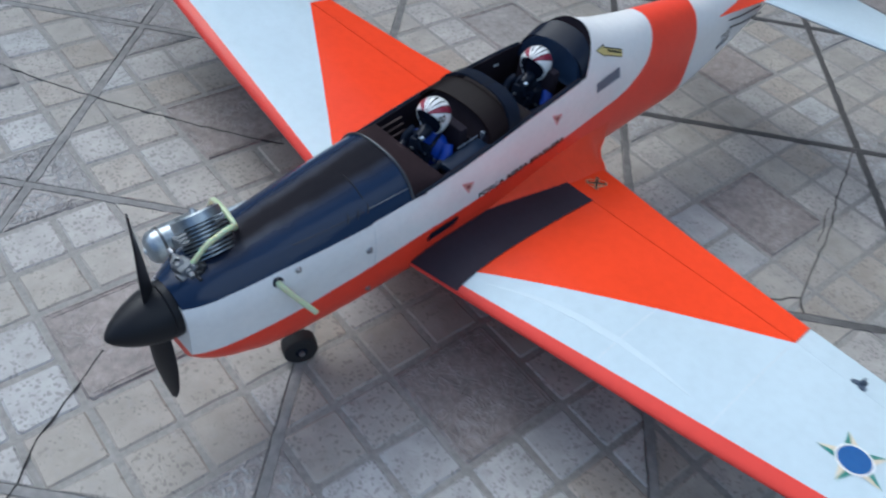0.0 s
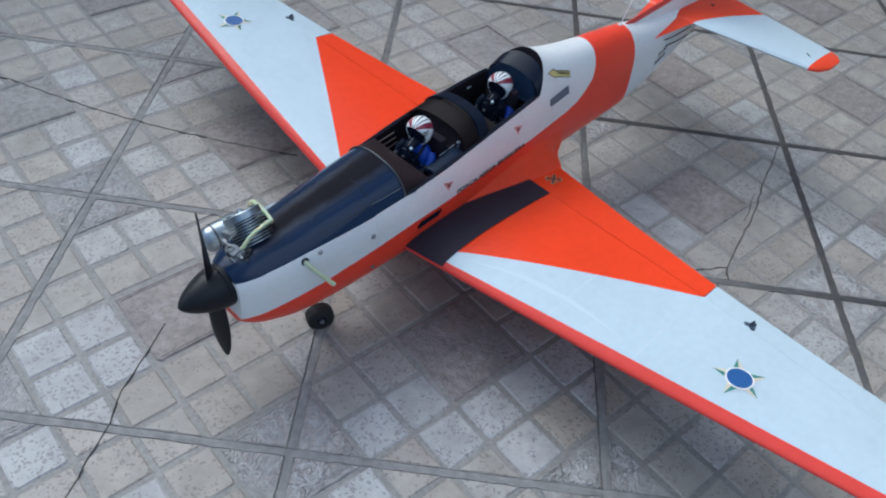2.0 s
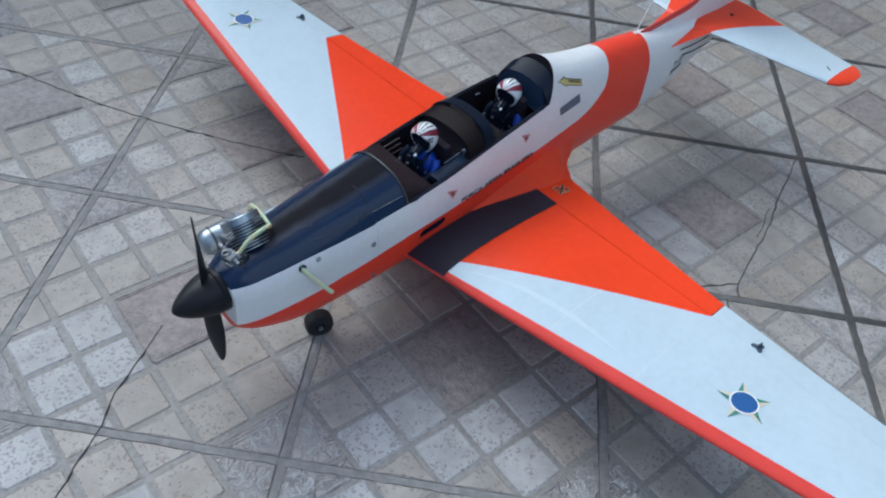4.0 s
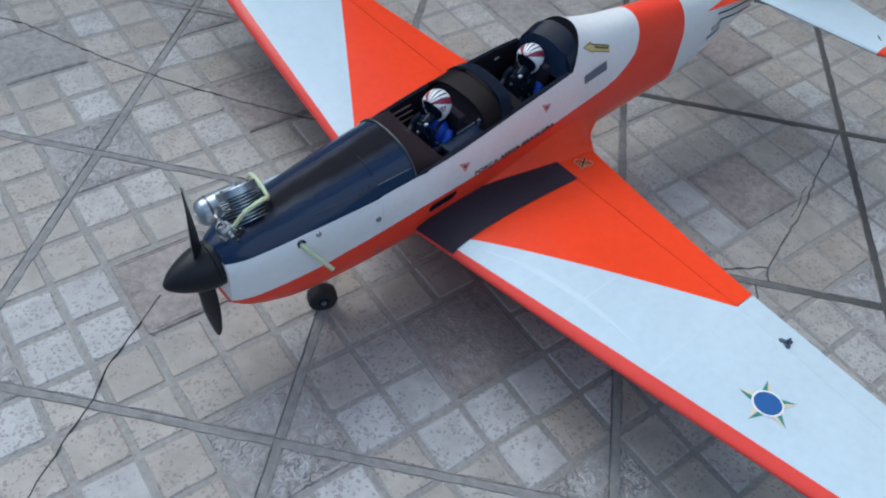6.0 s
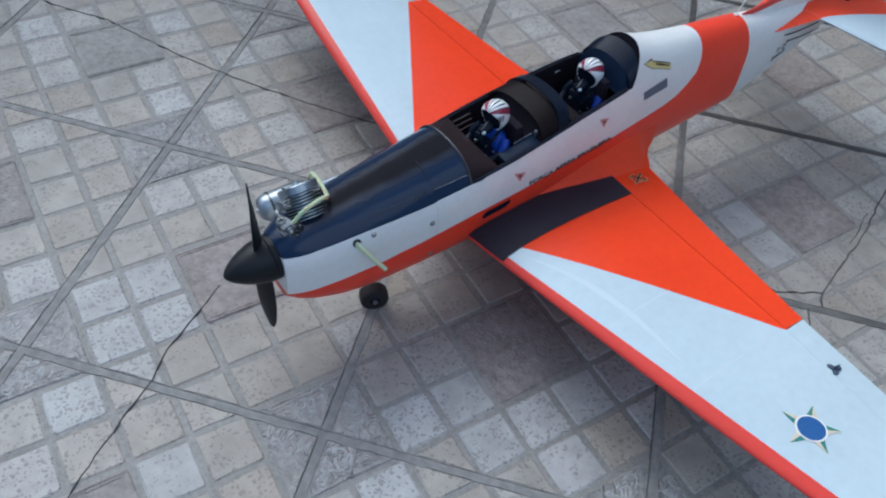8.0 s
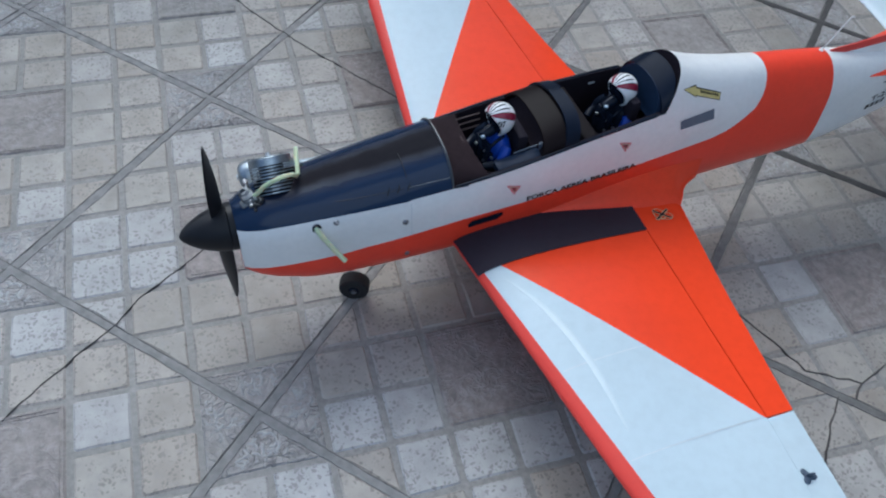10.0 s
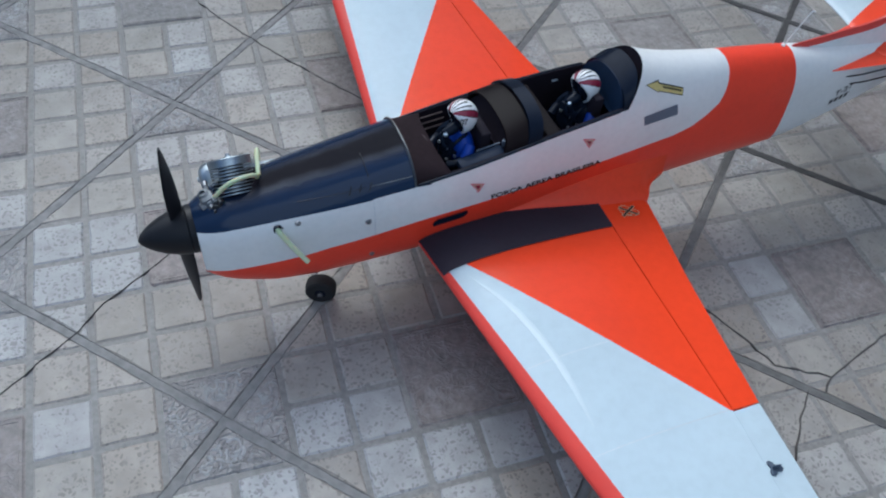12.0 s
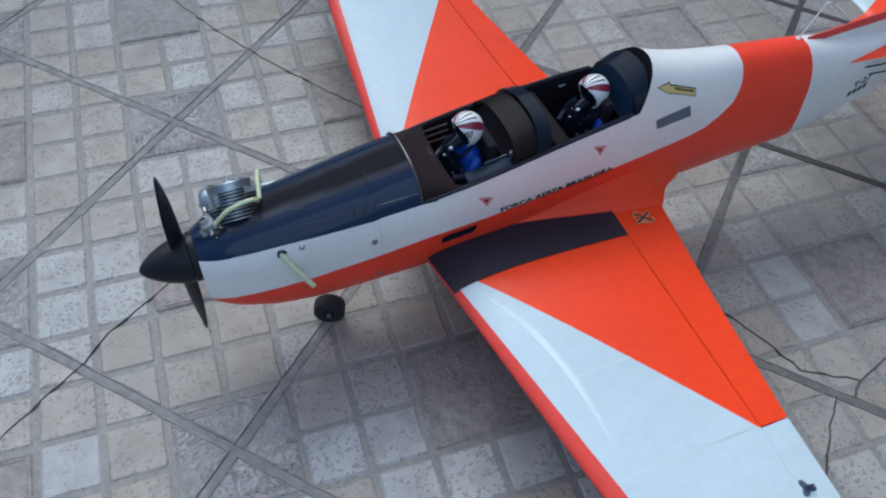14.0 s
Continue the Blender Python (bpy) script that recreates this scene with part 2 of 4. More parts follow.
M_SAND = paint("sand decal", (0.60, 0.34, 0.17), 0.45, 0.15, 0.0)
M_CREAM = paint("cream decal", (0.62, 0.54, 0.40), 0.45, 0.15, 0.0)
M_TILE, M_TILE_FAR = tile_mat("stoneware square", False), tile_mat("stoneware squares", True)
M_TILE_PALE = tile_mat("pale stoneware square", False, batch=((0.362, 0.350, 0.334), (0.386, 0.378, 0.366)))
M_TILE_WARM = tile_mat("buff stoneware square", False, batch=((0.305, 0.272, 0.234), (0.338, 0.302, 0.262)))
M_PLATE, M_PLATE_FAR = tile_mat("mauve plate", False, 1), tile_mat("mauve plates", True, 1)
M_SCROLL, M_SCROLL_FAR = tile_mat("scroll plate", False, 2), tile_mat("scroll plates", True, 2)
def joint_mat():
    """Grey mortar, black with dirt towards the far end of the patio."""
    m = Mat("joint mortar", 0.8)
    vec = m.node("NewGeometry").outputs["Position"]
    sep = m.node("SeparateXYZ")
    m.link(vec, sep.inputs[0])
    soil = m.math("ADD", sep.outputs[0], m.math("MULTIPLY", m.math("SUBTRACT", m.noise(3, 3, 0.6, vec), 0.5), 0.5))
    c = m.mix(m.ramp(soil, (0.50, 0.0), (0.95, 1.0)), (0.232, 0.222, 0.209), (0.06, 0.056, 0.052))
    m.base(m.mix(1.0, c, m.ramp(m.noise(60, 4, 0.6, vec), (0.3, 0.72), (0.7, 1.15)), "MULTIPLY"))
    m.bump(m.noise(260, 3, 0.6, vec), 0.4, 0.001)
    return m.m


# light tone holds both the worn tops and their glints
M_RELIEF = floor_mat("worn relief", (0.33, 0.318, 0.30), (0.45, 0.44, 0.425), 0.4)
M_JOINT = joint_mat()
M_FLOOR = floor_mat("moulded channel", (0.212, 0.199, 0.182), (0.272, 0.258, 0.238))
M_DIRT = floor_mat("dirty joint edge", (0.11, 0.102, 0.092), (0.21, 0.20, 0.187), 0.8)
# plaster of the two added walls, pale enough to bounce light
M_CREAMWALL = floor_mat("cream wall plaster", (0.54, 0.50, 0.44), (0.64, 0.59, 0.52), 0.85)
M_PLASTER = floor_mat("wall plaster", (0.44, 0.40, 0.35), (0.54, 0.49, 0.43), 0.85)
M_CRACK = floor_mat("crack dirt", (0.045, 0.04, 0.036), (0.12, 0.11, 0.10), 0.85)


# ---- mesh helpers ----
def mesh(name, verts, faces, mats, index=None, smooth=True):
    me = bpy.data.meshes.new(name)
    me.from_pydata([tuple(v) for v in verts], [], faces)
    for m in mats if isinstance(mats, (list, tuple)) else [mats]:
        me.materials.append(m)
    if index is not None:
        me.polygons.foreach_set("material_index", index)
    if smooth:
        me.polygons.foreach_set("use_smooth", [True] * len(me.polygons))
    me.update()
    if smooth:
        me.set_sharp_from_angle(angle=radians(38))
    return me


def part(name, data, parent, label="", at=None):
    ob = new(name, data)
    ob.parent = parent
    if at is not None:
        ob.matrix_local = at
    if label:
        tagged(ob, label)
    return ob


def loft(rings, cap=True):
    """Vertices and faces through closed rings of equal length."""
    n = len(rings[0])
    verts = [v for r in rings for v in r]
    faces = []
    for i in range(len(rings) - 1):
        for k in range(n):
            a, b = i * n + k, i * n + (k + 1) % n
            faces.append((a, b, b + n, a + n))
    if cap:
        faces.append(tuple(reversed(range(n))))
        faces.append(tuple(range((len(rings) - 1) * n, len(rings) * n)))
    return verts, faces


def lathe(profile, n=24, axis="x"):
    """Turned body: profile of (along, radius)."""
    rings = []
    for a, r in profile:
        ring = []
        for k in range(n):
            c, s = math.cos(2 * math.pi * k / n) * r, math.sin(2 * math.pi * k / n) * r
            ring.append((a, c, s) if axis == "x" else ((c, a, s) if axis == "y" else (c, s, a)))
        rings.append(ring)
    return loft(rings)


def sweep(points, r, n=8, steps=6):
    """A round tube through points, smoothed."""
    P = [Vector(p) for p in points]
    line = []
    for i in range(len(P) - 1):
        p0, p1, p2, p3 = P[max(i - 1, 0)], P[i], P[i + 1], P[min(i + 2, len(P) - 1)]
        for k in range(steps):
            t = k / steps
            line.append(0.5 * (2 * p1 + (p2 - p0) * t + (2 * p0 - 5 * p1 + 4 * p2 - p3) * t * t + (3 * p1 - p0 - 3 * p2 + p3) * t ** 3))
    line.append(P[-1])
    rings = []
    ref = Vector((0.31, 0.2, 0.93))
    for i, p in enumerate(line):
        d = (line[min(i + 1, len(line) - 1)] - line[max(i - 1, 0)]).normalized()
        u = d.cross(ref).normalized()
        v = d.cross(u)
        rings.append([p + u * r * math.cos(2 * math.pi * k / n) + v * r * math.sin(2 * math.pi * k / n) for k in range(n)])
    return loft(rings)


def box(cx, cy, cz, sx, sy, sz, bevel=0.0015):
    bm = bmesh.new()
    bmesh.ops.create_cube(bm, size=1.0, matrix=Matrix.Translation((cx, cy, cz)) @ Matrix.Diagonal((sx, sy, sz, 1)))
    if bevel:
        bmesh.ops.bevel(bm, geom=bm.edges[:], offset=bevel, segments=2, affect="EDGES", profile=0.5)
    v = [tuple(q.co) for q in bm.verts]
    bm.verts.index_update()
    f = [tuple(q.index for q in p.verts) for p in bm.faces]
    bm.free()
    return v, f


def joined(*pieces):
    V, F = [], []
    for v, f in pieces:
        o = len(V)
        V += [tuple(p) for p in v]
        F += [tuple(i + o for i in q) for q in f]
    return V, F


def moved(piece, m):
    return [tuple(m @ Vector(p)) for p in piece[0]], piece[1]


def lettering(text, size):
    """Flat glyph mesh of the built-in font: vertices (u, v) and faces."""
    cu = bpy.data.curves.new("glyphs", "FONT")
    cu.body, cu.size, cu.resolution_u, cu.offset = text, size, 3, size * 0.028
    ob = new("glyphs", cu)
    me = bpy.data.meshes.new_from_object(ob.evaluated_get(bpy.context.evaluated_depsgraph_get()))
    v = [(p.co.x, p.co.y) for p in me.vertices]
    f = [tuple(p.vertices) for p in me.polygons]
    bpy.data.objects.remove(ob)
    bpy.data.curves.remove(cu)
    bpy.data.meshes.remove(me)
    return v, f


def lerp(x, pts):
    return float(np.interp(x, [p[0] for p in pts], [p[1] for p in pts]))


def smooth_lerp(x, pts):
    """Monotone smooth reading of a table."""
    xs = [p[0] for p in pts]
    ys = [p[1] for p in pts]
    if x <= xs[0]:
        return ys[0]
    if x >= xs[-1]:
        return ys[-1]
    i = max(k for k in range(len(xs)) if xs[k] <= x)
    i = min(i, len(xs) - 2)

    def slope(k):
        if k == 0 or k == len(xs) - 1:
            return 0.0 if len(xs) < 3 else ((ys[1] - ys[0]) / (xs[1] - xs[0]) if k == 0 else (ys[-1] - ys[-2]) / (xs[-1] - xs[-2]))
        a, b = (ys[k] - ys[k - 1]) / (xs[k] - xs[k - 1]), (ys[k + 1] - ys[k]) / (xs[k + 1] - xs[k])
        return 0.0 if a * b <= 0 else 2 * a * b / (a + b)
    h = xs[i + 1] - xs[i]
    t = (x - xs[i]) / h
    return ((1 + 2 * t) * (1 - t) ** 2 * ys[i] + t * (1 - t) ** 2 * h * slope(i)
            + t * t * (3 - 2 * t) * ys[i + 1] + t * t * (t - 1) * h * slope(i + 1))


# ---- the floor ----
def build_floor():
    half = 400.0
    me = mesh("floor", [(-half, -half, 0), (half, -half, 0), (half, half, 0), (-half, half, 0)], [(0, 1, 2, 3)], M_FLOOR, smooth=False)
    floor = tagged(new("floor", me), "patio floor of moulded beige stoneware tiles laid diagonally", "floor", kind="structure")
    return floor


floor = build_floor()

def unseen_wall(name, label, x0, y0, x1, y1, height, thick, mat=None):
    """A plain rendered wall with a plinth and a coping, unseen, added to shape light."""
    d = Vector((x1 - x0, y1 - y0))
    ang = math.atan2(d.y, d.x)
    m = pose((x0 + x1) / 2, (y0 + y1) / 2, 0) @ Matrix.Rotation(ang, 4, "Z")
    pieces = [moved(box(0, 0, height / 2, d.length, thick, height, 0.01), m)]
    pieces.append(moved(box(0, 0, 0.06, d.length, thick + 0.03, 0.12, 0.008), m))
    pieces.append(moved(box(0, 0, height + 0.03, d.length + 0.06, thick + 0.08, 0.06, 0.01), m))
    me = mesh(name, *joined(*pieces), mat or M_PLASTER, None, False)
    return tagged(new(name, me), label, "wall", kind="structure")


# added walls out of view: they cut off low sky and return soft light
unseen_wall("wall_east", "unseen rendered wall with plinth and coping, added to shape the light", 2.45, -3.0, 2.45, 2.94, 2.2, 0.15)
unseen_wall("wall_north", "unseen rendered wall with plinth and coping, added to shape the light", -2.6, 3.02, 2.525, 3.02, 1.7, 0.15, M_CREAMWALL)

# ---- the airplane ----
airplane = tagged(new("model_airplane"), "orange and white model trainer airplane with navy nose on patio tiles", "model airplane")
airplane.matrix_world = PLANE

TOP = [(0.064, 0.2165), (0.08, 0.2245), (0.10, 0.2305), (0.16, 0.2405), (0.22, 0.2505), (0.30, 0.2625), (0.322, 0.2655), (0.40, 0.29), (0.50, 0.312), (0.598, 0.3265), (0.63, 0.3205), (0.66, 0.309), (0.70, 0.2985), (0.77, 0.2865), (0.84, 0.2785), (0.90, 0.2705), (0.95, 0.2605), (1.02, 0.2525), (1.10, 0.2455), (1.235, 0.234)]
BOTTOM = [(0.064, 0.1300), (0.070, 0.1250), (0.082, 0.1165), (0.096, 0.1095), (0.112, 0.1005), (0.15, 0.086), (0.22, 0.079), (0.35, 0.082), (0.50, 0.082), (0.62, 0.084), (0.70, 0.090), (0.80, 0.100), (0.907, 0.108), (1.0, 0.128), (1.12, 0.163), (1.235, 0.205)]
WIDE = [(0.064, 0.0330), (0.078, 0.0405), (0.10, 0.0485), (0.15, 0.056), (0.26, 0.065), (0.40, 0.068), (0.55, 0.062), (0.64, 0.055), (0.70, 0.050), (0.80, 0.043), (0.90, 0.038), (1.0, 0.032), (1.12, 0.022), (1.235, 0.008)]
MIDDLE = [(0.064, 0.186), (0.2, 0.185), (0.35, 0.190), (0.5, 0.205), (0.65, 0.215), (0.8, 0.21), (0.9, 0.205), (1.0, 0.212), (1.235, 0.235)]
SILL = [(0.064, 0.2065), (0.105, 0.2135), (0.158, 0.2185), (0.235, 0.2245), (0.322, 0.2325), (0.374, 0.240), (0.449, 0.2525), (0.527, 0.263), (0.609, 0.2705), (0.7, 0.268), (0.9, 0.25), (1.0, 0.245), (1.235, 0.247)]
BELLY = [(0.064, 4.0), (0.12, 2.8), (0.22, 2.4), (0.70, 2.5), (0.95, 4.2), (1.235, 3.6)]    # squareness of the lower half
SHOULDER = [(0.064, 2.2), (0.16, 2.35), (0.32, 2.6), (0.598, 2.2), (1.0, 2.1)]


def section(x):
    return tuple(smooth_lerp(x, t) for t in (TOP, BOTTOM, WIDE, MIDDLE))


def side_y(x, z):
    """Half width of the fuselage at a height."""
    zt, zb, w, zm = section(x)
    n = lerp(x, BELLY) if z < zm else lerp(x, SHOULDER)
    u = min(abs(z - zm) / ((zt - zm) if z > zm else (zm - zb)), 0.999)
    return w * (1 - u ** n) ** (1 / n)


def top_z(x, y):
    """Height of the upper skin of the fuselage."""
    lo, hi = section(x)[3], section(x)[0]
    for _ in range(30):
        mid = (lo + hi) / 2
        lo, hi = (mid, hi) if side_y(x, mid) > abs(y) else (lo, mid)
    return lo


COCKPIT = (0.322, 0.609)


def fuselage_mesh():
    xs = [0.064, 0.067, 0.070] + list(np.linspace(0.074, 0.3215, 25)) + [COCKPIT[0]] + list(np.linspace(0.335, 0.596, 20)) + [COCKPIT[1], 0.6095] + list(np.linspace(0.62, 1.235, 44))
    lower, upper = 36, 18
    rings = []
    for x in xs:
        zt, zb, w, zm = section(x)
        zs = min(smooth_lerp(x, SILL), zt - 0.004)
        ys = side_y(x, zs)
        pit = COCKPIT[0] <= x <= COCKPIT[1]
        ring = []
        for k in range(lower + 1):
            t = k / lower
            # from the port sill down round the belly to the other sill
            if t < 0.22 or t > 0.78:
                q = t / 0.22 if t < 0.22 else (1 - t) / 0.22
                z = zs + (zm - zs) * q
                y = side_y(x, z)
                ring.append((x, -y if t < 0.5 else y, z))
            else:
                a = math.pi * (t - 0.22) / 0.56
                c, s = math.cos(a), math.sin(a)
                e = 2 / lerp(x, BELLY)
                ring.append((x, -w * math.copysign(abs(c) ** e, c), zm - (zm - zb) * abs(s) ** e))
        for k in range(1, upper):
            t = k / upper
            if pit:
                zf, yi = 0.175, ys - 0.005
                if k <= 5:
                    ring.append((x, yi, zs + 0.002 - (zs - zf) * (k - 1) / 4))
                elif k >= upper - 5:
                    ring.append((x, -yi, zs + 0.002 - (zs - zf) * (upper - 1 - k) / 4))
                else:
                    ring.append((x, yi * (1 - 2 * (k - 5) / (upper - 10)), zf))
            else:
                a = math.acos(min(1, ((zs - zm) / (zt - zm)) ** 1.05))
                b = a * (1 - 2 * t)
                u = max(0.0, math.cos(b)) ** (1 / 1.05)
                z = zm + (zt - zm) * u
                xx = x
                if COCKPIT[1] < x < 0.72:
                    # the rear edge of the opening leans back
                    xx = x + 0.030 * max(0.0, (z - zs) / (zt - zs)) * (1 - (x - COCKPIT[1]) / (0.72 - COCKPIT[1]))
                    z2, _, _, m2 = section(xx)
                    z = min(z, m2 + (z2 - m2) * u)
                y = side_y(xx, z) if abs(b) > 1e-6 else 0.0
                ring.append((xx, math.copysign(y, b), z))
        rings.append(ring)
    v, f = loft(rings)
    n = len(rings[0])
    index = []
    for q in f:
        i, k = q[0] // n, q[0] % n
        inside = len(q) == 4 and k >= lower and COCKPIT[0] - 0.001 <= xs[i] < COCKPIT[1] + 0.0002
        index.append(1 if inside else 0)
    return mesh("body", v, f, [M_FUS, M_PIT], index)


body = part("fuselage", fuselage_mesh(), airplane, "orange, white and navy glossy fuselage shell")

# spinner and propeller
prof = [(-0.001, 0.0005), (0.0, 0.0034), (0.003, 0.0073), (0.009, 0.0124), (0.017, 0.0174), (0.027, 0.0222), (0.039, 0.0264), (0.050, 0.0289), (0.0565, 0.0296), (0.0574, 0.0288), (0.0586, 0.0299), (0.0668, 0.0296)]
v, f = lathe(prof, 40)
spinner = part("spinner", mesh("spinner", v, f, M_SPIN), airplane, "matt black pointed spinner", at=pose(-0.001, 0.002, 0.1858))


def blade_mesh():
    rings = []
    for i in range(15):
        t = i / 14
        r = 0.012 + t * 0.112
        c = smooth_lerp(t, [(0, 0.009), (0.25, 0.0125), (0.55, 0.0135), (0.85, 0.0105), (1, 0.004)])
        th = 0.0028 * (1 - 0.6 * t)
        a = radians(58 - 40 * t)
        ring = []
        for k in range(12):
            q = 2 * math.pi * k / 12
            u, w = math.cos(q) * c, math.sin(q) * th
            ring.append((u * math.sin(a) * 0.9 + w * math.cos(a), u * math.cos(a) - w * math.sin(a), r))
        rings.append(ring)
    return mesh("blade", *loft(rings), M_SPIN)


blade = blade_mesh()
part("propeller_blade", blade, airplane, "black propeller blade", at=pose(0.047, 0.002, 0.1858, -4, 0, 0))
part("propeller_blade", blade, airplane, "black propeller blade", at=pose(0.047, 0.002, 0.1858, 176, 0, 0))

# ---- wings ----
LE = [(0.0, 0.321), (0.065, 0.327), (0.42, 0.362), (0.745, 0.4035), (0.757, 0.425)]
TE = [(0.0, 0.668), (0.07, 0.656), (0.25, 0.617), (0.425, 0.585), (0.60, 0.560), (0.745, 0.541), (0.757, 0.525)]
HINGE = [(0.0, 0.586), (0.14, 0.573), (0.425, 0.549), (0.535, 0.533), (0.745, 0.502), (0.757, 0.49)]


def foil(c):
    """Height of the upper skin over the chord line, as a share of the thickest."""
    return max(0.0, 2.969 * math.sqrt(max(c, 0)) - 1.26 * c - 3.516 * c * c + 2.843 * c ** 3 - 1.015 * c ** 4)


def wing_z(x, y, top=True):
    y = abs(y)
    le, te = lerp(y, LE), lerp(y, TE)
    c = min(max((x - le) / (te - le), 0), 1)
    thick = (te - le) * 0.062 * min(1.0, max(0.05, (0.757 - y) / 0.018) ** 0.5)
    base = 0.123 + 0.097 * y
    return base + thick * foil(c) if top else base - 0.85 * thick * foil(c)


def wing_piece(name, side, ys, x0, x1, closed_front):
    """A spanwise piece of the wing between two chord lines."""
    rings = []
    for y in ys:
        a, b = x0(y), x1(y)
        top, low = [], []
        n = 22
        for k in range(n + 1):
            t = k / n
            if closed_front:
                t = t * t * (0.6 * t + 0.4) if t < 1 else 1.0
            x = a + (b - a) * t
            top.append((x, side * y, wing_z(x, y)))
            low.append((x, side * y, wing_z(x, y, False) - (0.0006 if 0 < k else 0)))
        ring = top + low[::-1]
        rings.append(ring)
    return mesh(name, *loft(rings), M_WING)


for side, word in ((-1, "port"), (1, "starboard")):
    span = list(np.linspace(0.02, 0.70, 26)) + [0.72, 0.735, 0.745, 0.751, 0.755, 0.757]
    part("wing_panel", wing_piece("wing_panel", side, span, lambda y: lerp(y, LE), lambda y: lerp(y, HINGE) - (0.0006 if y < 0.4235 else 0.0001), True), airplane,
         "white wing with orange root wedge and red leading edge")
    part("flap", wing_piece("flap", side, list(np.linspace(0.085, 0.4225, 14)), lambda y: lerp(y, HINGE) + 0.0006, lambda y: lerp(y, TE), False), airplane, "orange flap")
    part("aileron", wing_piece("aileron", side, list(np.linspace(0.4245, 0.73, 12)), lambda y: lerp(y, HINGE) + 0.0001, lambda y: lerp(y, TE), False), airplane, "white aileron")

    # blended root fairing
    rings = []
    for i in range(30):
        x = 0.45 + 0.255 * i / 29
        r = smooth_lerp(x, [(0.45, 0.001), (0.48, 0.007), (0.53, 0.019), (0.58, 0.029), (0.64, 0.036), (0.67, 0.034), (0.705, 0.030)])
        reach = smooth_lerp(x, [(0.45, 0.002), (0.48, 0.010), (0.53, 0.026), (0.58, 0.039), (0.635, 0.047), (0.655, 0.040), (0.668, 0.022), (0.685, 0.010), (0.705, 0.002)])
        zw = wing_z(min(x, 0.64), 0.07) + 0.0004
        y0 = side_y(x, zw + r)
        ring = []
        for k in range(9):
            u = 1 - (1 - k / 8) ** 1.5
            ring.append((x, side * (y0 + reach * u), zw + r * (1 - u) ** 2.6))
        ring.append((x, side * (y0 + reach * 0.9), zw - 0.007))
        ring.append((x, side * (y0 - 0.012), zw - 0.010))
        ring.append((x, side * (y0 - 0.012), zw + r))
        rings.append(ring)
    part("wing_fillet", mesh("wing_fillet", *loft(rings), M_ORANGE), airplane, "orange root fairing")


def on_wing(points2, faces, lift=0.0007):
    return [(x, y, wing_z(x, y) + lift) for x, y in points2], faces


def grid_patch(x0, x1, y0, y1, nx, ny):
    v, f = [], []
    for i in range(nx + 1):
        for j in range(ny + 1):
            v.append((x0(j / ny) + (x1(j / ny) - x0(j / ny)) * i / nx, y0 + (y1 - y0) * j / ny))
    for i in range(nx):
        for j in range(ny):
            a = i * (ny + 1) + j
            f.append((a, a + 1, a + ny + 2, a + ny + 1))
    return v, f


# walkway strip of dark grip sheet on the port root
pv, pf = grid_patch(lambda t: 0.327 + 0.007 * t, lambda t: 0.580 - 0.006 * t, -0.060, -0.1300, 30, 6)
tv, tf = on_wing(pv, pf, 0.0012)
part("walkway_strip", mesh("walkway_strip", *joined((tv, [q[::-1] for q in tf])), M_GRIP), airplane, "dark aubergine anti-slip sheet")


def star_on(side):
    cx, cy, R = 0.4455, side * 0.5325, 0.0340
    lift = 0.0008
    turn = 0.56 if side < 0 else -0.56
    pts, faces, idx = [(cx, cy)], [], []
    for k in range(10):
        a = 2 * math.pi * k / 10 + turn
        r = R if k % 2 == 0 else R * 0.42
        pts.append((cx + r * math.cos(a), cy + r * math.sin(a)))
    for k in range(10):
        faces.append((0, 1 + k, 1 + (k + 1) % 10))
        idx.append(k % 2)
    v, f = on_wing(pts, faces, lift)
    part("star_decal", mesh("star_decal", v, f, [M_GREEN, M_CREAM], idx, False), airplane, "green and yellow star decal")
    for r, mat, up, nm in ((R * 0.525, M_WHITE, 0.0012, "ring_decal"), (R * 0.46, M_ROUNDEL, 0.0016, "disc_decal")):
        pts = [(cx, cy)] + [(cx + r * math.cos(a), cy + r * math.sin(a)) for a in np.linspace(0, 2 * math.pi, 33)[:-1]]
        v, f = on_wing(pts, [(0, 1 + k, 1 + (k + 1) % 32) for k in range(32)], up)
        part(nm, mesh(nm, v, f, mat, None, False), airplane)
    # control horn plate on the aileron
    hx, hy = 0.5460, side * 0.4960
    lobes = []
    for k in range(36):
        q = 2 * math.pi * k / 36
        r = 0.0068 + 0.0028 * math.cos(3 * q)
        lobes.append((hx + r * math.cos(q + 0.30), hy + side * r * math.sin(q + 0.30)))
    rings = [[(x, y, wing_z(x, y) + h) for x, y in ((hx + (x - hx) * g, hy + (y - hy) * g) for x, y in lobes)] for h, g in ((0.0002, 1.0), (0.0014, 1.0), (0.0018, 0.92))]
    v, f = joined(loft(rings), moved(box(0, 0, 0, 0.008, 0.0016, 0.007, 0.0006), pose(hx + 0.001, hy, wing_z(hx, hy) + 0.0045, 0, 0, 12 * side)))
    part("control_horn", mesh("control_horn", v, f, M_HORN), airplane, "dark grey control horn")


star_on(-1)
star_on(1)
# faint film seams over two ribs of the port wing
for side in (-1,):
    for y, xa, xb in ((0.298, 0.366, 0.470), (0.421, 0.380, 0.546)):
        strip = [(xa + (xb - xa) * k / 14, side * (y + dy)) for k in range(15) for dy in (0.0, 0.0011)]
        v, f = on_wing(strip, [(2 * k, 2 * k + 2, 2 * k + 3, 2 * k + 1) for k in range(14)], 0.0004)
        part("film_seam", mesh("film_seam", v, f, M_SEAM, None, False), airplane)


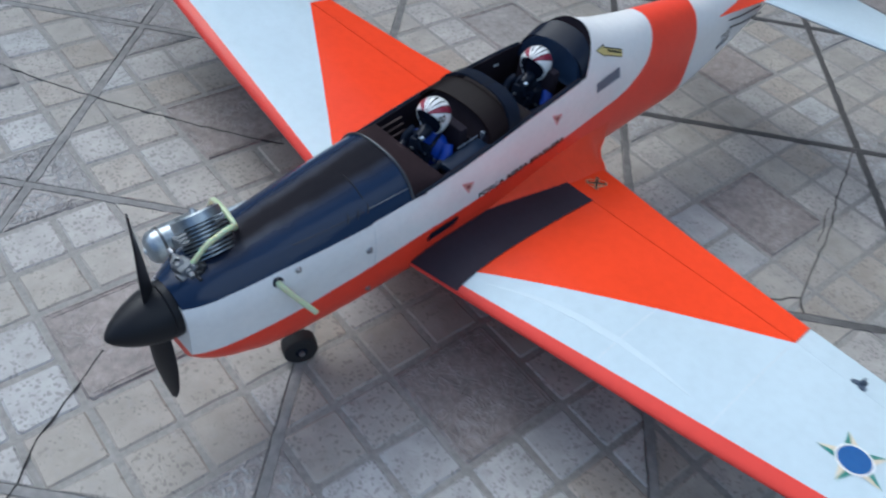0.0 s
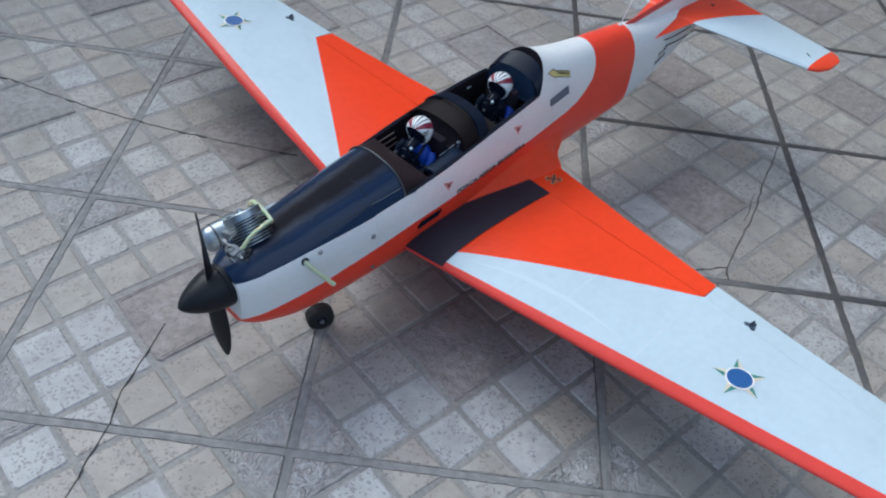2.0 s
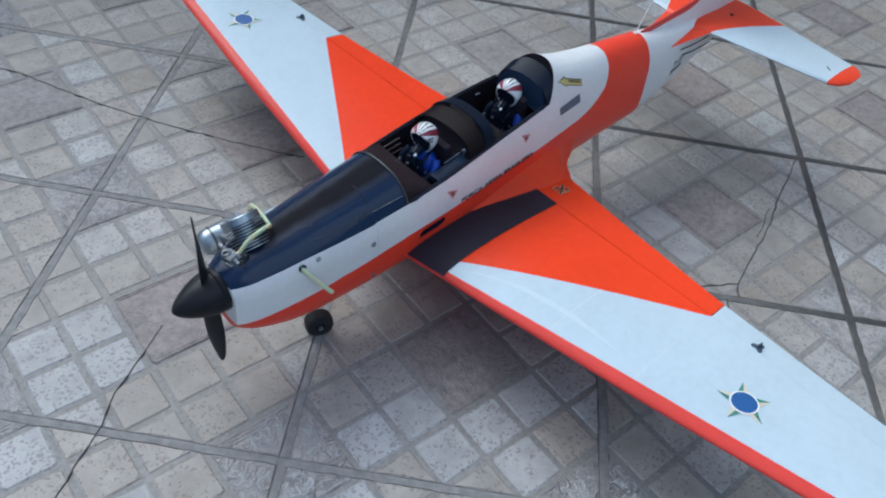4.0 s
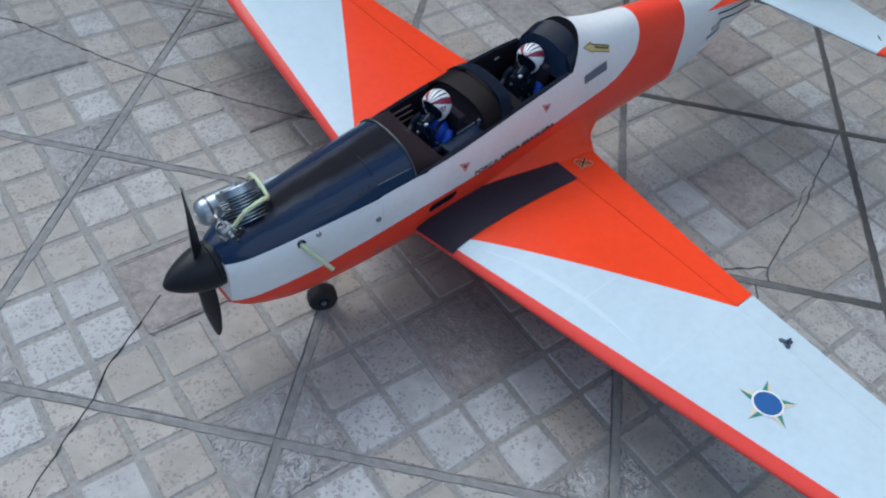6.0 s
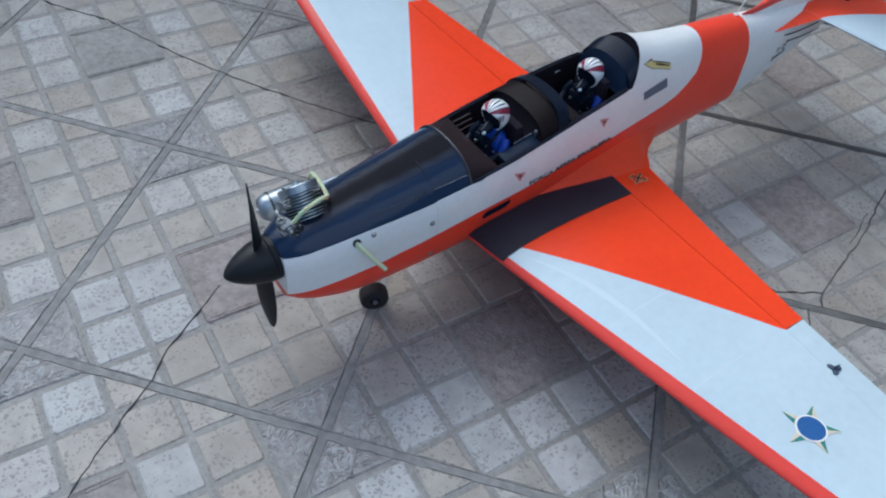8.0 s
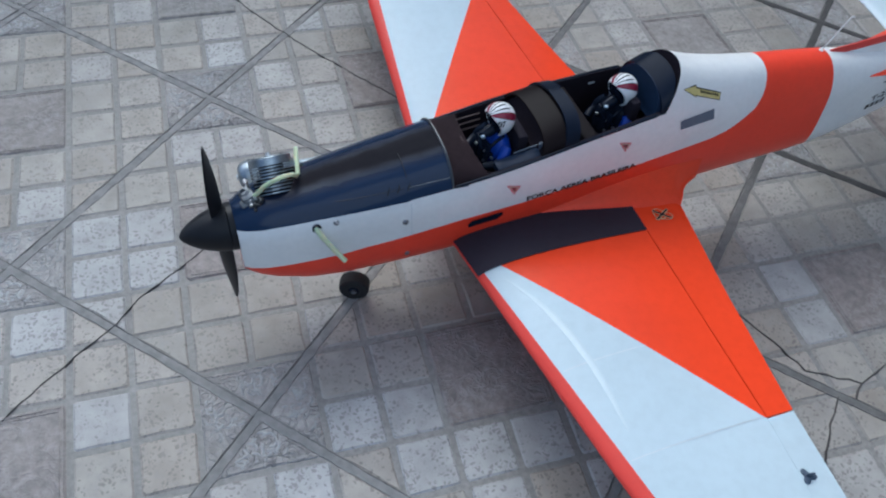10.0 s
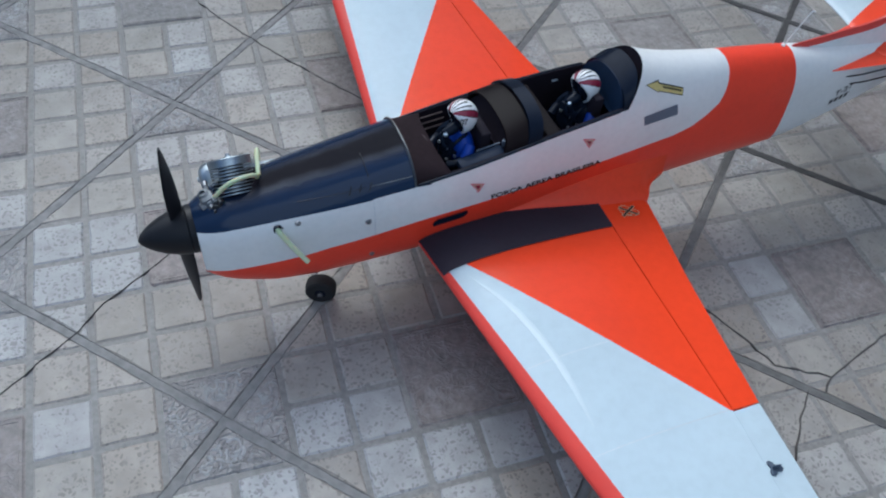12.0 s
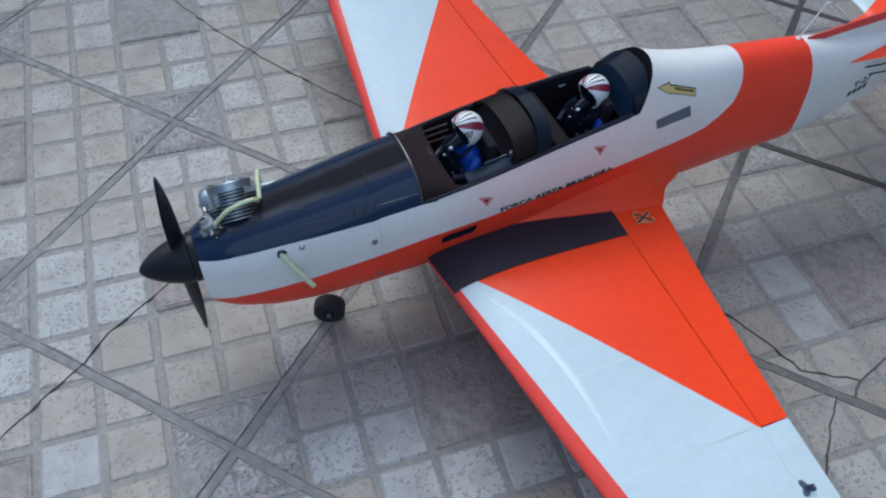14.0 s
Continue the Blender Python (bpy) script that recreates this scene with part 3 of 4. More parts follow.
# low crease along the rear edge of the port leading-edge sheeting, highlight painted in
line = [(0.3600, -0.150), (0.3790, -0.195), (0.3885, -0.225), (0.3955, -0.262), (0.3995, -0.300), (0.3990, -0.345), (0.3950, -0.392)]
rings = []
for k in range(25):
    t = k / 24 * 6
    i = min(int(t), 5)
    x, y = (line[i][c] + (line[i + 1][c] - line[i][c]) * (t - i) for c in (0, 1))
    w = 0.0005 + 0.0042 * math.sin(math.pi * k / 24) ** 0.8
    rings.append([(x + w * q, y, wing_z(x + w * q, y) + 0.0003 + 0.0006 * (1 - q * q) * math.sin(math.pi * k / 24)) for q in (-1, -0.6, -0.2, 0.2, 0.6, 1)] + [(x + w, y, wing_z(x + w, y) - 0.001), (x - w, y, wing_z(x - w, y) - 0.001)])
part("film_ridge", mesh("film_ridge", *loft(rings), M_FILM_SHINE), airplane, "low crease in the white film, coloured paler as its highlight")
# emblem on the port root: a dark cross on a sand-coloured loop
def emblem():
    cx, cy = 0.611, -0.108
    for lift, extra, mat, name, label in ((0.0013, 0.0022, M_SAND, "emblem_edge", "sand-coloured edge of the crossed strokes"), (0.0018, 0.0, M_INK, "emblem_cross", "dark crossed strokes decal")):
        bars = []
        for ang, ln, wd in ((0.55, 0.029, 0.0026), (-0.75, 0.026, 0.0026)):
            c, s = math.cos(ang), math.sin(ang)
            h, w = (ln + extra) / 2, (wd + extra) / 2
            q = [(cx + c * a - s * b, cy + s * a + c * b) for a, b in ((-h, -w), (h, -w), (h, w), (-h, w))]
            bars.append(on_wing(q, [(0, 1, 2, 3)], lift + 0.0002 * len(bars)))
        part(name, mesh(name, *joined(*bars), mat, None, False), airplane, label)
    loops = []
    for ox, oy, rx, ry in ((-0.003, 0.002, 0.009, 0.011), (0.005, -0.004, 0.010, 0.007)):
        v, f = [], []
        for k in range(24):
            a = 2 * math.pi * k / 24
            for r in (1.0, 0.85):
                v.append((cx + ox + rx * r * math.cos(a), cy + oy + ry * r * math.sin(a)))
        for k in range(24):
            a = 2 * k
            b = 2 * ((k + 1) % 24)
            f.append((a, b, b + 1, a + 1))
        loops.append(on_wing(v, f, 0.0010))
    part("emblem_loop", mesh("emblem_loop", *joined(*loops), M_SAND, None, False), airplane, "sand-coloured looped decal")


emblem()


# ---- decals and details on the port side ----
def on_side(points2, faces, lift=0.0006):
    return [(x, -(side_y(x, z) + lift), z) for x, z in points2], faces


def side_text(text, size, x0, z0, x1, z1, name, label):
    v, f = lettering(text, size)
    width = max(p[0] for p in v)
    k = (x1 - x0) / width
    pts = [(x0 + p[0] * k, z0 + (z1 - z0) * p[0] / width + p[1]) for p in v]
    pts = [(x - 0.22 * (z - z0), z) for x, z in pts]
    part(name, mesh(name, *on_side(pts, f, 0.0007), M_INK, None, False), airplane, label)


side_text("FOR\u00c7A AEREA BRASILEIRA", 0.0112, 0.4205, 0.1872, 0.5835, 0.1940, "lettering", "black block lettering along the side")
side_text("T-27", 0.0145, 1.002, 0.181, 1.036, 0.189, "lettering", "small black type lettering")
v = []
f = []
for k in range(4):
    a = 0.998 + 0.009 * k
    v += [(a, 0.166 + 0.002 * k), (a + 0.006, 0.1672 + 0.002 * k), (a + 0.006, 0.1765 + 0.002 * k), (a, 0.1753 + 0.002 * k)]
    f.append((4 * k, 4 * k + 1, 4 * k + 2, 4 * k + 3))
part("number_bars", mesh("number_bars", *on_side(v, f), M_INK, None, False), airplane)

for tx, tz in ((0.399, 0.2155), (0.554, 0.2395)):
    ring_v = [(tx - 0.0100, tz + 0.0075), (tx + 0.0095, tz + 0.0025), (tx + 0.002, tz - 0.0105)]
    part("warning_triangle", mesh("warning_triangle", *on_side(ring_v, [(0, 1, 2)]), M_PINK, None, False), airplane, "pink warning triangle decal")
    for q in (0.74, 0.50):
        inner = [(tx + (a - tx) * q + 0.0002, tz + (b - tz) * q) for a, b in ring_v]
        part("triangle_centre", mesh("triangle_centre", *on_side(inner, [(0, 1, 2)], 0.0016 - q * 0.001), M_CREAM if q > 0.6 else M_MAROON, None, False), airplane)

arrow_pts = [(0.637, 0.2938), (0.6573, 0.2915), (0.6573, 0.2893), (0.6985, 0.2733), (0.6975, 0.2660), (0.6572, 0.2818), (0.6572, 0.2800)]
part("rescue_arrow", mesh("rescue_arrow", *on_side(arrow_pts, [(0, 1, 2, 6), (2, 3, 4, 5)], 0.0007), M_YELLOW, None, False), airplane, "yellow arrow decal with dark edge")
part("arrow_edge", mesh("arrow_edge", *on_side([(0.6355, 0.2939), (0.6585, 0.2930), (0.6585, 0.2902), (0.6995, 0.2742), (0.6985, 0.2645), (0.6582, 0.2803), (0.6582, 0.2783)], [(0, 1, 2, 6), (2, 3, 4, 5)], 0.0004), M_INK, None, False), airplane)
bars = []
for k in range(9):
    t = 0.12 + 0.095 * k
    x, z = 0.660 + (0.697 - 0.660) * t, 0.2858 + (0.2710 - 0.2858) * t
    bars.append(([(x, z + 0.0016), (x + 0.0026, z + 0.0006), (x + 0.0024, z - 0.0022), (x - 0.0002, z - 0.0012)], [(0, 1, 2, 3)]))
v, f = joined(*[([(a, b, 0) for a, b in p], q) for p, q in bars])
part("arrow_bars", mesh("arrow_bars", *on_side([(p[0], p[1]) for p in v], f, 0.001), M_INK, None, False), airplane)
part("side_vent", mesh("side_vent", *on_side([(0.640, 0.2385), (0.6945, 0.2395), (0.691, 0.2555), (0.6365, 0.253)], [(0, 1, 2, 3)], 0.0007), M_GREY, None, False), airplane, "slate grey side panel decal")
part("switch_slot", mesh("switch_slot", *on_side([(0.344, 0.1610), (0.383, 0.1655), (0.3895, 0.1715), (0.388, 0.1775), (0.348, 0.1735), (0.342, 0.1675)], [(0, 1, 2, 3, 4, 5)], 0.0012), M_BLACK, None, False), airplane, "black slot panel over the wing root")

for x, z, r in ((0.2590, 0.1972, 0.0041), (0.1762, 0.2126, 0.0036), (0.2645, 0.1300, 0.0036)):
    y = side_y(x, z)
    v, f = lathe([(-0.002, r), (0.0004, r), (0.0009, r * 0.93), (0.0010, r * 0.66), (0.0022, r * 0.62), (0.0024, r * 0.54), (0.0023, r * 0.34), (0.0008, r * 0.30)], 18, "y")
    screw = part("screw", mesh("screw", [(a, -b, c) for a, b, c in v], f, M_STEEL), airplane, "steel socket screw with washer", at=pose(x, -y, z))
    v, f = lathe([(0.0009, r * 0.30), (0.0012, r * 0.29)], 6, "y")
    part("socket", mesh("socket", [(a, -b, c) for a, b, c in v], f, M_INK), screw)
y = side_y(0.153, 0.2085)
v, f = lathe([(-0.004, 0.0058), (0.0008, 0.0058), (0.0012, 0.0052), (0.0004, 0.005)], 20, "y")
part("tube_grommet", mesh("tube_grommet", [(a, -b, c) for a, b, c in v], f, M_BLACK), airplane, at=pose(0.153, -y, 0.2085))
tube = sweep([(0.150, -y + 0.010, 0.2135), (0.1535, -y - 0.003, 0.2070), (0.1600, -y - 0.0105, 0.1965), (0.1690, -y - 0.0190, 0.1835), (0.1785, -y - 0.0265, 0.1700)], 0.0031, 12)
part("overflow_tube", mesh("overflow_tube", *tube, M_TUBE), airplane, "pale yellow-green silicone tube")

# cowl seam lines, latches and the front frame of the cockpit
arc = [(0.3205, side_y(0.3205, z) * s, z) for s, z in [(-1, 0.2335), (-1, 0.240), (-1, 0.248), (-1, 0.2555), (-1, 0.2605), (-1, 0.2638), (0, 0.2655), (1, 0.2638), (1, 0.2605), (1, 0.2555), (1, 0.248), (1, 0.240), (1, 0.2335)]]
arc = [(x, y * 1.01, z + 0.0008) for x, y, z in arc]
part("cowl_edge", mesh("cowl_edge", *sweep(arc, 0.0016, 8), M_DARKMETAL), airplane, "dull metal hoop at the cowl edge")
for x in (0.2405, 0.2525, 0.265):
    z0 = 0.2352 + (x - 0.2405) * 0.09
    pts = [(x + 0.0016 * k, -(side_y(x, z0 + 0.0022 * k) + 0.0004), z0 + 0.0022 * k) for k in range(4)]
    part("hatch_latch", mesh("hatch_latch", *sweep(pts, 0.0007, 6), M_INK), airplane)
# panel edges; the aft one is pale metal to draw the highlight along it
for x in (0.180, 0.222, 0.2665):
    seam = [(x0, -(side_y(x0, 0.2330 + (x0 - 0.18) * 0.085) + 0.0001), 0.2330 + (x0 - 0.18) * 0.085) for x0 in np.linspace(x, x + (0.040 if x < 0.25 else 0.052), 7)]
    part("hatch_seam", mesh("hatch_seam", *sweep(seam, 0.0005, 6, 2), M_GLOSS if x < 0.25 else M_CAST), airplane, "thin edge of the nose panel, drawn with its highlight")
ring = [(0.2672, -(side_y(0.2672, z) + 0.0001), z) for z in np.linspace(0.1700, 0.2480, 17)] + [(0.2672, y, top_z(0.2672, y) + 0.0001) for y in (-0.030, -0.022, -0.014, -0.008)]
part("panel_joint", mesh("panel_joint", *sweep(ring[-5:], 0.0006, 6, 2), M_INK), airplane, "open joint across the nose cowl")
part("panel_joint", mesh("panel_joint", *sweep(ring[:12], 0.0003, 6, 2), M_SEAM), airplane, "faint joint in the white side")


# ---- cockpit ----
def hoop_shell(x0, x1, zt0, zt1, mat, name, label, front_drop, thick=0.004, n=10, back=0.0):
    """Arched cover from sill to sill; its front edge leans back by front_drop at the sill."""
    rings_o = []
    for i in range(n + 1):
        t = i / n
        ring = []
        for k in range(19):
            a = math.pi * k / 18
            xb = x0 + (x1 - x0) * t + front_drop * (1 - math.sin(a)) * (1 - t) - back * (1 - math.sin(a)) * t
            zs = smooth_lerp(xb, SILL)
            w = side_y(xb, zs) - 0.001
            zt = zt0 + (zt1 - zt0) * t
            c, s = math.cos(a), math.sin(a)
            ring.append((xb, -w * math.copysign(abs(c) ** 0.8, c), zs - 0.003 + (zt - zs + 0.003) * s ** 0.85))
        for k in reversed(range(19)):
            xx, yy, zz = ring[k]
            zs = smooth_lerp(xx, SILL)
            ring.append((xx, yy * 0.92, zs - 0.003 + (zz - zs + 0.003) * 0.94))
        rings_o.append(ring)
    return part(name, mesh(name, *loft(rings_o), mat), airplane, label)


def arch_filling(x, top, lean, mat, name, label, bulge=0.006):
    """A solid panel that closes an arch from sill to sill; its top leans back."""
    zs = smooth_lerp(x, SILL) - 0.012
    w = side_y(x, smooth_lerp(x, SILL)) - 0.0045
    rings = []
    for q in (1.0, 0.86, 0.66, 0.42, 0.16):
        ring = []
        for k in range(25):
            a = math.pi * k / 24
            c, s = math.cos(a), math.sin(a)
            ring.append((x + lean * q * s + bulge * (1 - q) ** 0.8, -w * q * math.copysign(abs(c) ** 0.8, c), zs + (top - zs) * (0.12 * (1 - q) + q * s ** 0.85)))
        rings.append(ring)
    back = [(px + 0.010, py, pz) for px, py, pz in rings[0]]
    return part(name, mesh(name, *loft([back] + rings), mat), airplane, label)


hoop_shell(0.606, 0.629, 0.2945, 0.3115, M_BLACK, "rear_hood", "glossy black hood behind the rear seat", -0.004, back=0.022)
arch_filling(0.594, 0.2955, 0.012, M_CONSOLE, "rear_bulkhead", "blue-black panel behind the rear seat", 0.004)
hoop_shell(0.445, 0.475, 0.272, 0.280, M_ARCH, "centre_arch", "matt brown-black roll arch between the seats", -0.011, back=0.011)
hoop_shell(0.475, 0.494, 0.2865, 0.285, M_BLACK, "arch_rim", "glossy black arch rim", -0.011, back=0.011)
arch_filling(0.438, 0.268, 0.012, M_PIT, "centre_bulkhead", "matt black panel behind the front seat", 0.004)
hoop_shell(0.3225, 0.360, 0.2585, 0.2475, M_DASH, "dash_cover", "dark brown padded cover ahead of the front seat", 0.0, back=-0.010)
for x0, z0 in ((0.424, 0.226), (0.580, 0.242)):
    v, f = box(x0, 0, z0, 0.014, 0.058, 0.070, 0.004)
    part("seat_back", mesh("seat_back", v, f, M_PIT), airplane, "black seat back")
part("instrument_panel", mesh("instrument_panel", *box(0.507, 0, 0.2405, 0.022, 0.104, 0.036, 0.005), M_PANEL), airplane, "brown-grey instrument panel of the rear seat")
for s in (-1, 1):
    rail = [(x, s * (side_y(x, smooth_lerp(x, SILL)) - 0.001), smooth_lerp(x, SILL) + 0.001) for x in np.linspace(0.324, 0.597, 14)]
    part("sill_rail", mesh("sill_rail", *sweep(rail, 0.0022, 8, 2), M_BLACK), airplane, "black canopy rail")
for k in range(3):
    z = 0.2385 - 0.0062 * k
    rib = [(x, 0.0460 - 0.0042 * k, z + (x - 0.347) * 0.11) for x in np.linspace(0.345 + 0.008 * k, 0.396, 6)]
    part("wall_rib", mesh("wall_rib", *sweep(rib, 0.0011, 6, 2), M_RIB), airplane, "brown rib of the cockpit side wall")
lip = [(0.3535, 0.012, 0.2480), (0.3545, -0.001, 0.2482), (0.3585, -0.0212, 0.2445), (0.3612, -0.0430, 0.2395), (0.3650, -0.0550, 0.2350)]
part("dash_lip", mesh("dash_lip", *sweep(lip, 0.0011, 8), M_RIB), airplane, "worn brown edge of the dash cover")
v, f = moved(box(0, 0, 0, 0.060, 0.020, 0.014, 0.003), pose(0.412, -0.0455, 0.2365, 0, -8.5, 0))
part("side_console", mesh("side_console", v, f, M_CONSOLE), airplane, "dark blue side console")
edge = [(0.409, -0.0352, 0.2437), (0.424, -0.0352, 0.2461), (0.440, -0.0352, 0.2487)]
part("console_edge", mesh("console_edge", *sweep(edge, 0.0009, 6), M_GREY), airplane, "worn light edge of the side console")
part("lever", mesh("lever", *moved(lathe([(-0.004, 0.0018), (0.002, 0.0022), (0.0045, 0.0032), (0.0075, 0.0028), (0.0085, 0.0008)], 12, "z"), pose(0.4425, -0.0405, 0.2485)), M_GREY), airplane, "small grey lever knob")

part("rail_end", mesh("rail_end", *moved(box(0, 0, 0, 0.022, 0.003, 0.004, 0.001), pose(0.5655, 0.0515, 0.2535, 0, -4, 0)), M_SEAM), airplane, "pale worn canopy rail end")

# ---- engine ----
# flat disc on the closed cowl; its black stands in for the opening's shade
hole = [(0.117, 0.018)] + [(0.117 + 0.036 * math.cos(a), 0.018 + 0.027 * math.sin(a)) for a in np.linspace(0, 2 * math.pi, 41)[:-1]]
part("engine_opening", mesh("engine_opening", [(x, y, top_z(x, y) + 0.0007) for x, y in hole], [(0, 1 + k, 1 + (k + 1) % 40) for k in range(40)], M_PIT, None, False), airplane, "flat black disc painted as the shaded cowl opening round the engine")
engine = part("engine", mesh("engine", *moved(lathe([(-0.030, 0.012), (-0.028, 0.021), (0.024, 0.022), (0.030, 0.018)], 24), pose(0.115, 0, 0.192)), M_CAST), airplane, "bare aluminium glow engine with side muffler")
tilt = pose(0.120, -0.0128, 0.2025, -45, 0, 0)
for k in range(9):
    h = 0.0265 + 0.0038 * k
    part("cooling_fin", mesh("cooling_fin", *moved(lathe([(h, 0.013), (h + 0.0002, 0.0250), (h + 0.0015, 0.0250), (h + 0.0017, 0.013)], 32, "z"), tilt), M_HEAD), engine)
part("cylinder", mesh("cylinder", *moved(lathe([(0.010, 0.0150), (0.060, 0.0150)], 24, "z"), tilt), M_DARKMETAL), engine)
part("cylinder_head", mesh("cylinder_head", *moved(lathe([(0.0600, 0.0250), (0.0602, 0.0254), (0.0690, 0.0254), (0.0702, 0.0240), (0.0704, 0.0120), (0.0694, 0.0110), (0.0694, 0.0050), (0.0715, 0.0045), (0.0735, 0.0028), (0.0755, 0.0022)], 32, "z"), tilt), M_HEAD), engine, "silver cylinder head with glow plug")
for k in range(6):
    a = math.pi / 3 * k + 0.3
    part("head_bolt", mesh("head_bolt", *moved(lathe([(0.0695, 0.0018), (0.0712, 0.0018), (0.0714, 0.0010)], 8, "z"), tilt @ Matrix.Translation((0.0190 * math.cos(a), 0.0190 * math.sin(a), 0))), M_DARKMETAL), engine)
part("carburettor", mesh("carburettor", *joined(moved(box(0, 0, 0, 0.017, 0.018, 0.020, 0.004), pose(0.086, 0.004, 0.224, 0, -12, 8)),
     moved(lathe([(0.0, 0.0070), (0.004, 0.0068), (0.0055, 0.0050), (0.0058, 0.0036), (0.002, 0.0034)], 18, "z"), pose(0.083, 0.007, 0.230, 10, -22, 0)),
     moved(box(0, 0, 0, 0.010, 0.007, 0.009, 0.0015), pose(0.093, -0.005, 0.2285, 15, 25, 20)), moved(box(0, 0, 0, 0.007, 0.010, 0.006, 0.0012), pose(0.079, -0.004, 0.2240, 20, -10, 12)),
     moved(lathe([(-0.017, 0.0030), (-0.012, 0.0035), (-0.011, 0.0052), (0.011, 0.0052), (0.012, 0.0040), (0.017, 0.0040)], 14, "y"), pose(0.087, 0.004, 0.226))), M_CAST), engine, "cast metal carburettor")
part("needle_valve", mesh("needle_valve", *moved(lathe([(0.0, 0.0022), (0.006, 0.0022), (0.0062, 0.0034), (0.012, 0.0034), (0.0125, 0.002)], 12, "y"), pose(0.087, 0.018, 0.226, 12, 0, 0)), M_STEEL), engine, "knurled steel needle valve")
part("throttle_arm", mesh("throttle_arm", *joined(moved(box(0, 0, 0, 0.012, 0.003, 0.005, 0.0008), pose(0.094, -0.014, 0.228, 0, 30, 0)), moved(lathe([(-0.006, 0.0016), (0.006, 0.0016)], 10, "y"), pose(0.090, -0.014, 0.2265)), moved(box(0, 0, 0, 0.006, 0.006, 0.008, 0.001), pose(0.098, -0.011, 0.2315, 0, 20, 10))), M_DARKMETAL), engine)
muf = lathe([(-0.0020, 0.0012), (-0.0020, 0.0034), (0.0, 0.0036), (0.001, 0.011), (0.004, 0.0155), (0.009, 0.0182), (0.016, 0.0190), (0.056, 0.0190), (0.064, 0.0172), (0.072, 0.0100), (0.080, 0.0068), (0.118, 0.0062), (0.118, 0.0048), (0.100, 0.0048)], 30)
part("muffler", mesh("muffler", *moved(muf, pose(0.084, 0.081, 0.186, 0, -3, -4)), M_HEAD), engine, "dull aluminium muffler with tail pipe")
part("muffler_collar", mesh("muffler_collar", *moved(lathe([(-0.0015, 0.0190), (-0.0015, 0.0195), (0.0015, 0.0195), (0.0015, 0.0190)], 30), pose(0.101, 0.080, 0.187, 0, -3, -4)), M_DARKMETAL), engine)
part("exhaust_header", mesh("exhaust_header", *moved(box(0, 0, 0, 0.028, 0.044, 0.016, 0.004), pose(0.120, 0.048, 0.2035, -24, 0, 0)), M_CAST), engine)
part("fuel_tube", mesh("fuel_tube", *sweep([(0.088, 0.002, 0.228), (0.094, -0.002, 0.2335), (0.107, -0.004, 0.2475), (0.122, -0.007, 0.2570), (0.136, -0.004, 0.2560), (0.1445, 0.004, 0.2460), (0.146, 0.010, 0.236)], 0.0027, 10), M_TUBE), airplane, "yellow-green silicone fuel tube")
part("pressure_tube", mesh("pressure_tube", *sweep([(0.160, 0.082, 0.196), (0.1605, 0.0795, 0.2120), (0.158, 0.066, 0.2285), (0.154, 0.045, 0.2375), (0.151, 0.026, 0.2400), (0.148, 0.010, 0.2400)], 0.0028, 10), M_TUBE), airplane, "yellow-green silicone pressure tube")

# ---- tail ----
TLE = [(0.0, 1.050), (0.05, 1.066), (0.27, 1.098), (0.285, 1.108), (0.296, 1.13)]
TTE = [(0.0, 1.224), (0.05, 1.222), (0.27, 1.193), (0.285, 1.187), (0.296, 1.172)]
for side in (-1, 1):
    rings = []
    for y in list(np.linspace(0.0, 0.27, 14)) + [0.278, 0.285, 0.291, 0.296]:
        le, te = lerp(y, TLE), lerp(y, TTE)
        th = 0.0065 * min(1, max(0.1, (0.297 - y) / 0.014) ** 0.5)
        top = [(le + (te - le) * t, side * y, 0.240 + th * foil(t)) for t in (0, 0.02, 0.06, 0.15, 0.3, 0.5, 0.75, 1)]
        low = [(a, b, 0.2395 - (c - 0.240)) for a, b, c in reversed(top)]
        rings.append(top + low)
    part("tailplane", mesh("tailplane", *loft(rings), M_TAIL), airplane, "white tailplane with orange root and tip")
    # strake ahead of the tailplane root
    rings = []
    for i in range(12):
        t = i / 11
        x = 0.972 + t * 0.105
        yb = side_y(x, 0.235)
        w = 0.0008 + 0.029 * t
        zt = 0.2330 + 0.0095 * t
        rings.append([(x, side * (yb - 0.006), zt + 0.0006), (x, side * (yb + w * 0.5), zt + 0.0002), (x, side * (yb + w), zt - 0.0012), (x, side * (yb + w * 0.5), zt - 0.0026), (x, side * (yb - 0.006), zt - 0.0034)])
    part("tail_strake", mesh("tail_strake", *loft(rings), M_ORANGE), airplane, "orange strake ahead of the tailplane")
    for z, a in ((0.2155, 1.003), (0.198, 1.020)):
        y0 = side_y(a, z)
        part("elevator_pushrod", mesh("elevator_pushrod", *sweep([(a, side * (y0 - 0.002), z), (a + 0.03, side * (y0 + 0.004), z + 0.002), (a + 0.085, side * (y0 + 0.006), z + 0.005)], 0.0011, 6), M_INK), airplane, "thin black control rod")
FIN = [(0.905, 0.2715), (0.957, 0.2755), (0.99, 0.2785), (1.03, 0.2812), (1.06, 0.2860), (1.085, 0.302), (1.12, 0.36), (1.15, 0.42), (1.24, 0.42)]
rings, edge = [], []
